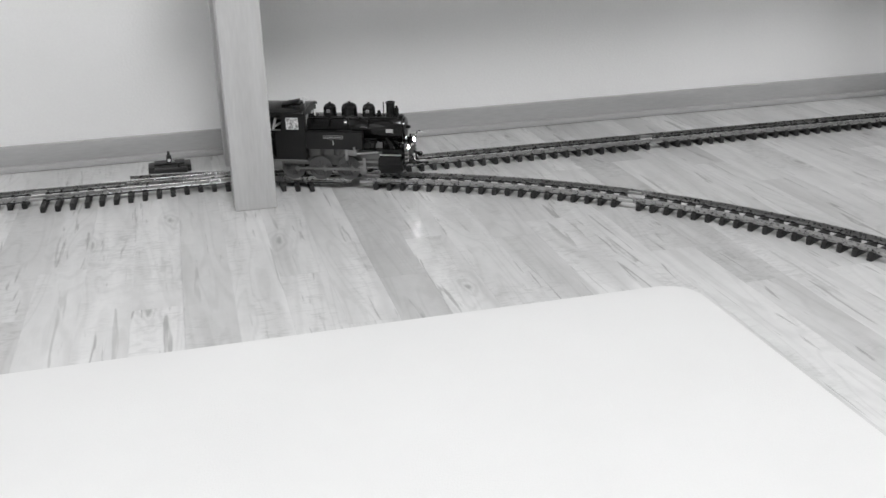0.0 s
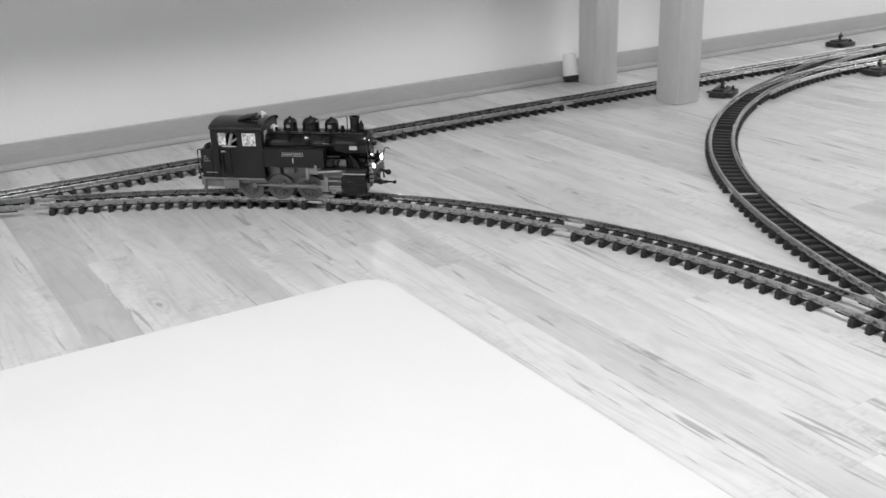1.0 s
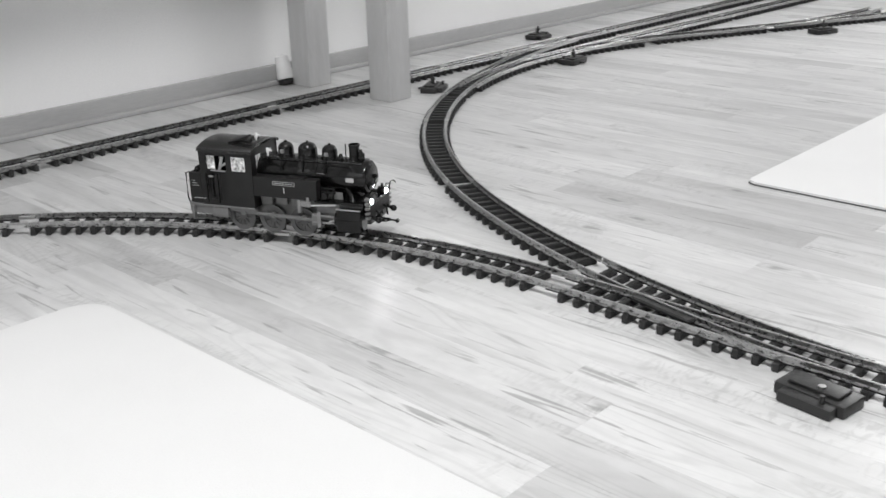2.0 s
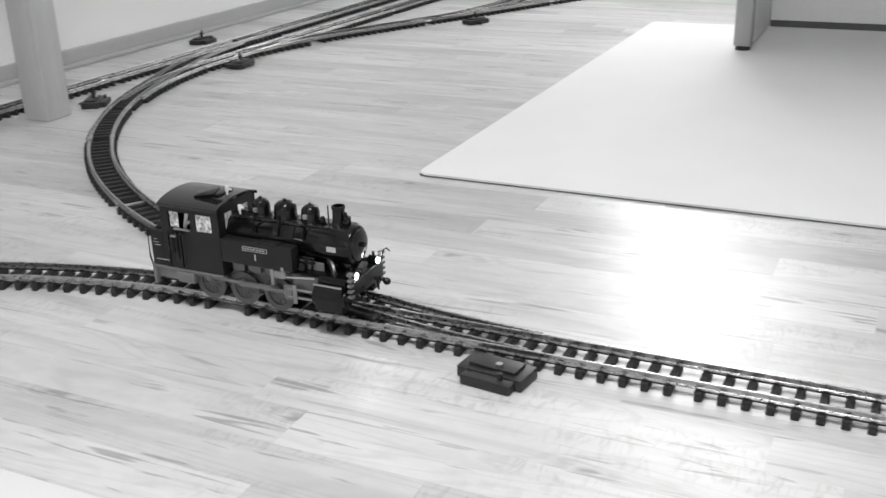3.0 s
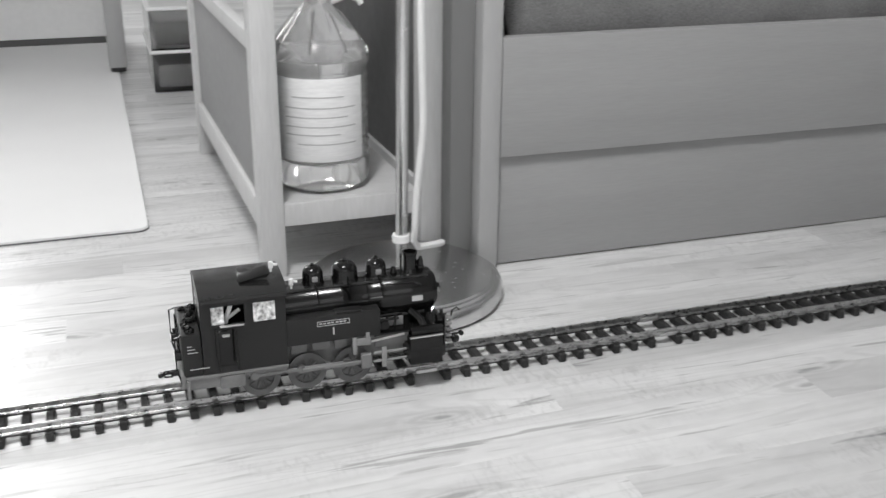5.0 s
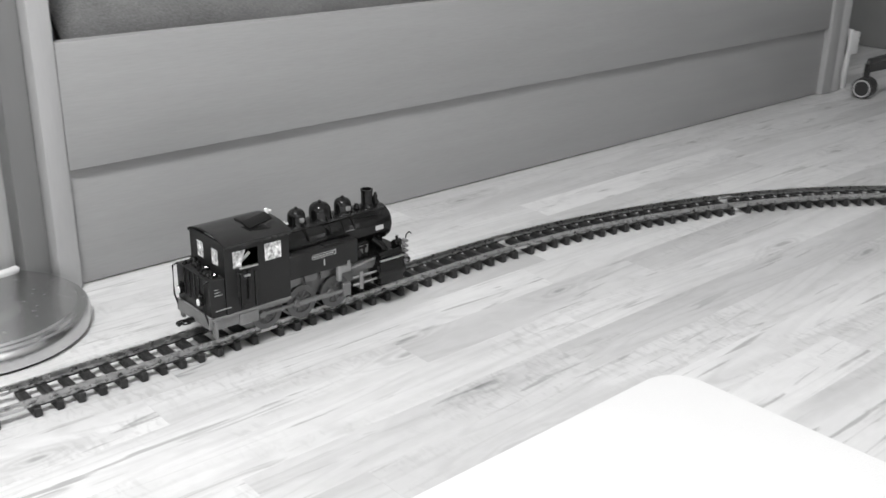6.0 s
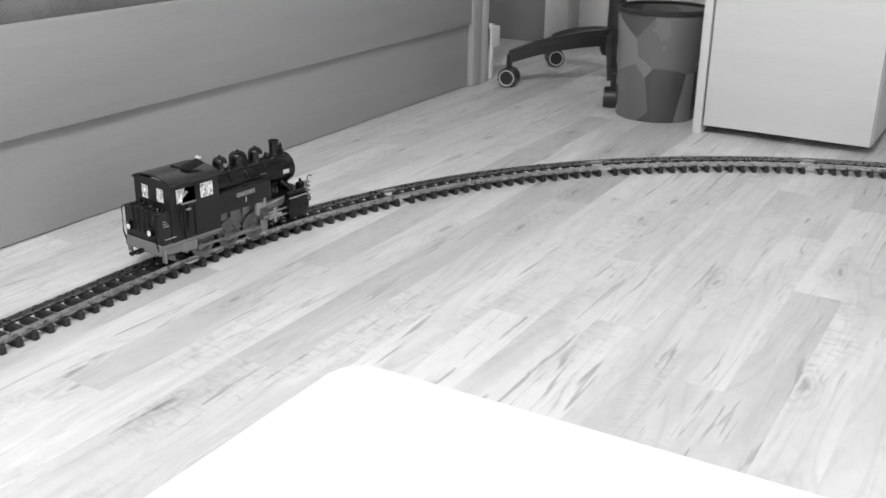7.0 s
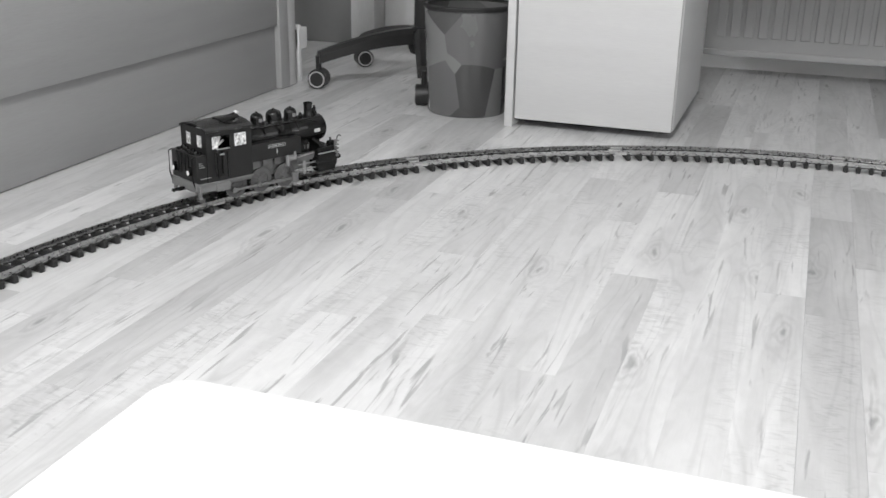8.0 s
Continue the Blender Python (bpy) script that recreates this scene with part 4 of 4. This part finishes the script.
    for x, y, z in ((-0.0445, -0.006, 0.1615), (-0.0235, -0.012, 0.1400)):
        bm = rod(B(), (x, y, z), (x, y, z + 0.006), 0.0014, None, 8)
        rod(bm, (x, y, z + 0.005), (x, y, z + 0.0125), 0.0026, None, 12)
        rod(bm, (x, y, z + 0.0095), (x + 0.007, y, z + 0.0085), 0.0016, None, 8)
        if z < 0.15:
            rod(bm, (x, y, z), (x, y, z - 0.008), 0.0016, None, 8)
        part("whistle", bm, WHITEPL, roof, "white steam whistle")
    # coal bunker
    bm = B()
    box(bm, (-0.150, -W, 0.0605), (-0.1287, W, 0.1125), 0.003)
    part("coal_bunker", bm, LOCOBODY, ob)
    bm = B()
    for i in range(26):
        c = Vector((random.uniform(-0.146, -0.131), random.uniform(-W + 0.006, W - 0.006), 0.1125 + random.uniform(0, 0.003)))
        bmesh.ops.create_icosphere(bm, subdivisions=1, radius=random.uniform(0.003, 0.0055), matrix=Matrix.Translation(c) @ Euler((random.random() * 6, random.random() * 6, 0)).to_matrix().to_4x4())
    part("coal", bm, LOCOBLACK, ob, "heaped black coal")
    bm = B()
    for y in (-0.022, -0.008, 0.008, 0.022):
        rod(bm, (-0.1513, y, 0.075), (-0.1513, y, 0.113), 0.0011, None, 6)
    part("rear_ladder", bm, LOCOBLACK, ob)
    for s in (-1, 1):
        bm = tube(B(), [(-0.149, s * 0.047, 0.112), (-0.156, s * 0.047, 0.110), (-0.1565, s * 0.047, 0.07), (-0.150, s * 0.047, 0.045)], 0.0012, 6)
        part("rear_handrail", bm, LOCOBLACK, ob)
        bm = rod(B(), (-0.149, s * 0.030, 0.081), (-0.157, s * 0.030, 0.081), 0.006, None, 18)
        box(bm, (-0.155, s * 0.030 - 0.004, 0.0865), (-0.151, s * 0.030 + 0.004, 0.091), 0.001)
        lamp = part("tail_lamp", bm, LOCOBLACK, ob)
        part("lens", rod(B(), (-0.157, s * 0.030, 0.081), (-0.1578, s * 0.030, 0.081), 0.0045, None, 18), WHITEPL, lamp, "pale unlit lens")
    # side tanks with lettering
    for s in (-1, 1):
        bm = box(B(), (-0.036, s * 0.0505 if s < 0 else 0.030, 0.0815), (0.071, -0.030 if s < 0 else 0.0505, 0.1145), 0.002)
        tank = part("side_tank", bm, LOCOBODY, ob)
        part("tank_lid", box(B(), (0.020, s * 0.0405 - 0.008, 0.1145), (0.050, s * 0.0405 + 0.008, 0.1165), 0.001), LOCOBODY, tank)
        y = s * 0.0508
        bm = B()
        for lo, hi in (((-0.002, 0.1026), (0.035, 0.1032)), ((-0.002, 0.1082), (0.035, 0.1088)), ((-0.002, 0.1032), (-0.0014, 0.1082)), ((0.0344, 0.1032), (0.035, 0.1082))):
            box(bm, (lo[0], y - 0.0003, lo[1]), (hi[0], y + 0.0003, hi[1]))
        for i in range(7):
            a = 0.0005 + i * 0.0044 + (0.001 if i > 3 else 0)
            box(bm, (a, y - 0.0003, 0.1050), (a + 0.0033, y + 0.0003, 0.1064))
        part("name_plate", bm, LETTER, tank, "pale framed name plate with unreadable letters")
        # the figure 1
        cu = bpy.data.curves.new("figure", "FONT")
        cu.body, cu.size, cu.align_x, cu.extrude = "1", 0.012, "CENTER", 0.0002
        cu.offset = 0.0003
        tmp = bpy.data.objects.new("figure_tmp", cu)
        scene.collection.objects.link(tmp)
        me = bpy.data.meshes.new_from_object(tmp.evaluated_get(bpy.context.evaluated_depsgraph_get()))
        bpy.data.objects.remove(tmp)
        me.materials.clear()
        me.materials.append(LETTER)
        fig = new("figure_one", me)
        fig.parent = tank
        fig.matrix_basis = pose(0.0165, y, 0.0905, 90, 0, 0 if s < 0 else 180)
        for i in range(3):
            bm = box(B(), (-0.144, s * (W + 0.0001) - 0.0003, 0.0985 - i * 0.004), (-0.139 + i * 0.003, s * (W + 0.0001) + 0.0003, 0.0993 - i * 0.004))
            part("marking", bm, LETTER, ob, "tiny pale data line")
        bm = box(B(), (-0.143, s * (W + 0.0001) - 0.0003, 0.0695), (-0.122, s * (W + 0.0001) + 0.0003, 0.0704))
        part("marking", bm, LETTER, ob, "tiny pale data line")
    # boiler
    turn = Matrix.Translation((0, 0, 0.1110)) @ Matrix.Rotation(radians(90), 4, "Y")
    prof = [(0.0, -0.040), (0.0242, -0.040), (0.0242, 0.030), (0.0248, 0.031), (0.0248, 0.034), (0.0242, 0.035), (0.0242, 0.078), (0.0256, 0.080), (0.0256, 0.138), (0.0242, 0.142), (0.020, 0.1435), (0.0195, 0.146), (0.010, 0.1485), (0.0, 0.149)]
    boiler = part("boiler", lathe(B(), prof, turn, 40), LOCOBLACK, ob, "black boiler and smokebox")
    part("boiler_band", lathe(B(), [(0.0240, 0.0615), (0.0249, 0.062), (0.0249, 0.0635), (0.0240, 0.064)], turn, 40), LOCOBLACK, boiler)
    bm = box(B(), (-0.034, -0.0150, 0.1318), (0.136, 0.0150, 0.1348), 0.001)
    part("top_plate", bm, ROOF, boiler, "flat dark plate along the boiler top")
    for s in (-1, 1):
        part("top_pipe", tube(B(), [(-0.036, s * 0.0150, 0.1312), (0.060, s * 0.0150, 0.1312), (0.128, s * 0.0152, 0.1322)], 0.0012, 6), FRAME, boiler, "grey pipe along the boiler top")
    part("door_wheel", rod(B(), (0.147, 0, 0.1125), (0.154, 0, 0.1125), 0.003), LOCOBLACK, boiler)
    bm = B()
    for k in range(4):
        a = k * math.pi / 2 + 0.4
        rod(bm, (0.153, 0, 0.1125), (0.153, 0.006 * math.cos(a), 0.1125 + 0.006 * math.sin(a)), 0.0008, None, 6)
    part("door_handle", bm, BRIGHT, boiler, "bright door handle")
    part("smokebox_saddle", box(B(), (0.096, -0.018, 0.074), (0.134, 0.018, 0.094), 0.003), LOCOBLACK, ob)
    for x, r, h in ((0.003, 0.0119, 0.0218), (0.0400, 0.0147, 0.0232), (0.0770, 0.0119, 0.0218)):
        m = Matrix.Translation((x, 0, 0.1345))
        bm = lathe(B(), [(r * 1.12, 0.0), (r * 1.02, 0.0025), (r, 0.005), (r, h * 0.52), (r * 0.96, h * 0.66), (r * 0.85, h * 0.79), (r * 0.67, h * 0.90), (r * 0.40, h * 0.97), (0.0022, h), (0.0020, h + 0.002), (0.0, h + 0.002)], m, 28)
        dome = part("steam_dome" if r > 0.013 else "sand_dome", bm, LOCOBLACK, ob, "glossy black dome")
        part("sand_pipe" if r < 0.013 else "dome_seam", tube(B(), [(x, -r + 0.001, 0.143), (x + 0.001, -0.019, 0.1325), (x + 0.002, -0.0263, 0.118)], 0.0011, 6), LOCOBLACK, dome)
        if r < 0.013:
            part("valve_box", box(B(), (x - 0.003, -r - 0.003, 0.141), (x + 0.003, -r + 0.001, 0.1465), 0.0006), PALEMETAL, dome, "small pale valve box")
    part("chimney", lathe(B(), [(0.0105, -0.004), (0.0088, 0.0005), (0.0079, 0.003), (0.0079, 0.0165), (0.0088, 0.0170), (0.0088, 0.0196), (0.0070, 0.0200), (0.0062, 0.013), (0.0, 0.013)], Matrix.Translation((0.1180, 0, 0.1370)) @ Matrix.Diagonal((1.0, 1.0, 1.14, 1)), 24), LOCOBLACK, ob)
    bm = rod(B(), (0.1300, -0.004, 0.133), (0.1300, -0.004, 0.1490), 0.0034, None, 12)
    rod(bm, (0.1300, -0.004, 0.1490), (0.1300, -0.004, 0.1530), 0.0024, 0.0020, 12)
    box(bm, (0.1265, -0.0085, 0.1385), (0.1335, -0.0045, 0.1425), 0.0006)
    rod(bm, (0.1300, 0.005, 0.133), (0.1300, 0.005, 0.1455), 0.0026, None, 10)
    part("feed_pump", bm, LOCOBLACK, ob, "black feed pump beside the chimney")
    part("vent_pipe", rod(B(), (0.106, -0.006, 0.136), (0.106, -0.006, 0.160), 0.0010, None, 8), LOCOBLACK, ob)
    part("bell", lathe(B(), [(0.0, 0.007), (0.0025, 0.0065), (0.0035, 0.002), (0.0042, 0.0), (0.0, 0.0)], Matrix.Translation((0.097, -0.004, 0.1375)), 14), LOCOBLACK, ob)
    for s in (-1, 1):
        bm = tube(B(), [(-0.030, s * 0.0265, 0.1215), (0.060, s * 0.0275, 0.1215), (0.084, s * 0.0285, 0.1210), (0.098, s * 0.029, 0.1125), (0.118, s * 0.0285, 0.1100)], 0.0010, 6)
        part("handrail_long", bm, FRAME, boiler, "grey boiler handrail")
        bm = tube(B(), [(0.078, s * 0.0220, 0.1290), (0.116, s * 0.0240, 0.1290), (0.125, s * 0.0260, 0.1255), (0.129, s * 0.028, 0.116)], 0.0013, 6)
        part("steam_pipe", bm, LOCOBLACK, boiler)
        bm = tube(B(), [(0.112, s * 0.024, 0.098), (0.122, s * 0.033, 0.088), (0.126, s * 0.040, 0.077)], 0.0050, 10)
        part("inlet_pipe", bm, LOCOBLACK, boiler)
        part("works_plate", box(B(), (0.113, s * 0.0318 - 0.0003, 0.1075), (0.126, s * 0.0318 + 0.0006, 0.1140)), LETTER, boiler, "small pale works plate")
        bm = B()
        for z in (0.0925, 0.099):
            rod(bm, (0.066, s * 0.034, z), (0.096, s * 0.034, z + 0.001), 0.0018, None, 8)
        for x in (0.071, 0.081, 0.091):
            rod(bm, (x, s * 0.034, 0.082), (x + 0.002, s * 0.033, 0.102), 0.0016, None, 8)
        lathe(bm, [(0.0, -0.004), (0.006, -0.004), (0.006, 0.004), (0.0, 0.004)], Matrix.Translation((0.078, s * 0.036, 0.0875)) @ Matrix.Rotation(radians(90), 4, "X"), 14)
        part("air_pump", bm, LOCOBLACK, ob, "black pump and pipework behind the tank")
    part("front_platform", box(B(), (0.064, -0.046, 0.078), (0.152, 0.046, 0.0805), 0.0008), LOCOBLACK, ob)
    # front
    part("buffer_beam", box(B(), (0.150, -0.048, 0.058), (0.155, 0.048, 0.079), 0.001), LOCOBODY, ob, "dark front buffer beam")
    part("rear_beam", box(B(), (-0.153, -0.050, 0.046), (-0.148, 0.050, 0.063), 0.001), FRAME, ob, "grey rear buffer beam")
    for s in (-1, 1):
        bm = box(B(), (0.1495, s * 0.046 - 0.0008, 0.058), (0.1525, s * 0.046 + 0.0008, 0.094))
        for i in range(5):
            box(bm, (0.1500, s * 0.0492 - 0.0042, 0.060 + i * 0.0075), (0.156, s * 0.0492 + 0.0042, 0.0630 + i * 0.0075))
        part("front_steps", bm, FRAME, ob, "grey front steps")
    for s in (-1, 1):
        bm = rod(B(), (0.142, s * 0.034, 0.0850), (0.154, s * 0.034, 0.0850), 0.0062, None, 20)
        box(bm, (0.145, s * 0.034 - 0.003, 0.0765), (0.151, s * 0.034 + 0.003, 0.080))
        rod(bm, (0.148, s * 0.034, 0.0905), (0.148, s * 0.034, 0.0965), 0.0022, None, 8)
        lamp = part("headlamp", bm, LOCOBLACK, ob)
        bm = lathe(B(), [(0.0042, 0.0), (0.0038, 0.0014), (0.0022, 0.0022), (0.0, 0.0025)], Matrix.Translation((0.154, s * 0.034, 0.0850)) @ Matrix.Rotation(radians(90), 4, "Y"), 20)
        part("lens", bm, GLOW, lamp, "brightly lit lens")
        bm = tube(B(), [(0.155, s * 0.043, 0.080), (0.159, s * 0.043, 0.098), (0.164, s * 0.043, 0.101), (0.168, s * 0.043, 0.097)], 0.0010, 6)
        part("grab_iron", bm, LOCOBLACK, ob)
    for s, name in ((1, "front_coupler"), (-1, "rear_coupler")):
        bm = box(B(), (s * 0.146, -0.004, 0.044), (s * 0.162, 0.004, 0.050), 0.001)
        tube(bm, [(s * 0.160, -0.008, 0.046), (s * 0.168, -0.008, 0.0465), (s * 0.172, 0.0, 0.0465), (s * 0.168, 0.008, 0.0465), (s * 0.160, 0.008, 0.046)], 0.0012, 8)
        tip = 0.186 if s > 0 else -0.176
        rod(bm, (s * 0.152, 0, 0.0475), (tip, 0, 0.0465), 0.0016, None, 8)
        rod(bm, (tip - s * 0.003, -0.003, 0.0465), (tip - s * 0.003, 0.003, 0.0465), 0.0030, None, 10)
        part(name, bm, LOCOBLACK, ob, "black loop coupler")
    for y in (-0.018, 0.018):
        bm = tube(B(), [(0.155, y, 0.066), (0.160, y, 0.062), (0.161, y, 0.050)], 0.0016, 8)
        part("brake_hose", bm, LOCOBLACK, ob)
        bm = B()
        bmesh.ops.create_icosphere(bm, subdivisions=2, radius=0.0055, matrix=Matrix.Translation((0.165, y * 2.0, 0.0560)))
        rod(bm, (0.152, y * 2.0, 0.0600), (0.165, y * 2.0, 0.0560), 0.003, None, 10)
        part("buffer", bm, LOCOBLACK, ob)
    keep = ("wheel.", "spoke", "top_plate", "coupling_rod", "connecting_rod", "boiler", "steam_dome", "sand_dome", "chimney", "door_", "bell", "figure", "valve_box", "sand_pipe", "dome_seam", "wheel_plate")
    for q in ob.children_recursive:
        if q.name != "wheel" and not q.name.startswith(keep):
            slim(q)
        elif q.name.startswith("figure"):
            q.location.y *= SLIM
        # settle the body on its frame, the most at the roof
        if q.name.startswith(("spoke", "wheel", "coupling", "connecting")):
            continue
        if q.location.z > 0.05:
            q.location.z += settle(q.location.z, q.name)
        else:
            for c in q.data.vertices:
                c.co.z += settle(c.co.z, q.name)
    return ob


# pale and dark patches paint mirror reflections into the glass colour
GLARE = material("lit_cab_glass", 0.62, 0.20, vary=1.0, scale=120, fine=300, bump=0.5)
LOCO = locomotive()


# ---------- laminate strips ----------
def strips():
    w, lengths = 0.0705, (0.46, 0.62, 0.86, 1.18)
    meshes = {}

    def strip_mesh(L):
        if L not in meshes:
            bm = box(B(), (0.0, 0.0, -0.008), (L, w, 0.0))
            top = [e for e in bm.edges if all(v.co.z > -1e-6 for v in e.verts)]
            bmesh.ops.bevel(bm, geom=top, offset=0.0002, segments=1, affect="EDGES")
            meshes[L] = mesh_of("floor_strip", bm, FLOOR, smooth=False)
        return meshes[L]

    near, far = [], []
    first = 1.093 - w * int((1.093 - Y0) / w)
    y = first
    while y + w < Y1 + 0.11:
        x = X0
        L = random.uniform(0.2, 1.2)
        while x < X1 - 1e-4:
            L = round(min(L, X1 - x), 3)
            (near if 0.2 < y < 2.1 or (-1.3 < x < 1.0 and 2.1 <= y < 3.2) else far).append((x, y, L))
            x += L
            L = random.choice(lengths)
        y += w
    near.sort(key=lambda q: abs(q[1] - 1.2))
    far += near[300:]
    for x, y, L in near[:300]:
        p = new("floor_strip", strip_mesh(L))
        p.parent = FLOOR_SLAB
        p.location = (x, y, 0)
    bm = B()
    for x, y, L in far:
        box(bm, (x, y, -0.008), (x + L - 0.0002, y + w - 0.0002, 0.0))
    rest = part("far_strips", bm, FLOOR, FLOOR_SLAB)
    tagged(rest, "pale laminate strips along the far floor", kind="stuff")


strips()


# ---------- what moves ----------
TIMES = (0.0, 1.0, 2.5, 3.5, 4.0, 4.5, 6.0, 6.5, 8.0)
WAY = (-1.996, -1.475, -0.714, -0.205, 0.065, 0.301, 1.079, 1.322, 2.053)


def loco_place(t):
    s = float(np.interp(t, TIMES, WAY))
    if s >= 0:
        x, y, h = EAST.at(s)
    else:
        x, y, h = WEST.at(-s)
        h += math.pi
    return x + 0.003 * math.sin(h), y - 0.003 * math.cos(h), h


def motions():
    rows = []
    for i in range(0, 81):
        t = i * 0.1
        x, y, h = loco_place(t)
        rows.append((t, pose(x, y, 0, 0, 0, math.degrees(h))))
    walk(LOCO, rows)
    for w, x, y in SPINNING:
        walk(w, [(f / 30, pose(x, y, AXLE_Z, 0, math.degrees(0.505 * f / 30 / WHEEL_R), 0)) for f in range(241)])
    for r, y in RODS:
        out = []
        for f in range(241):
            a = 0.505 * f / 30 / WHEEL_R
            out.append((f / 30, pose(0.0095 * math.cos(a), y, AXLE_Z - 0.0095 * math.sin(a))))
        walk(r, out)


motions()
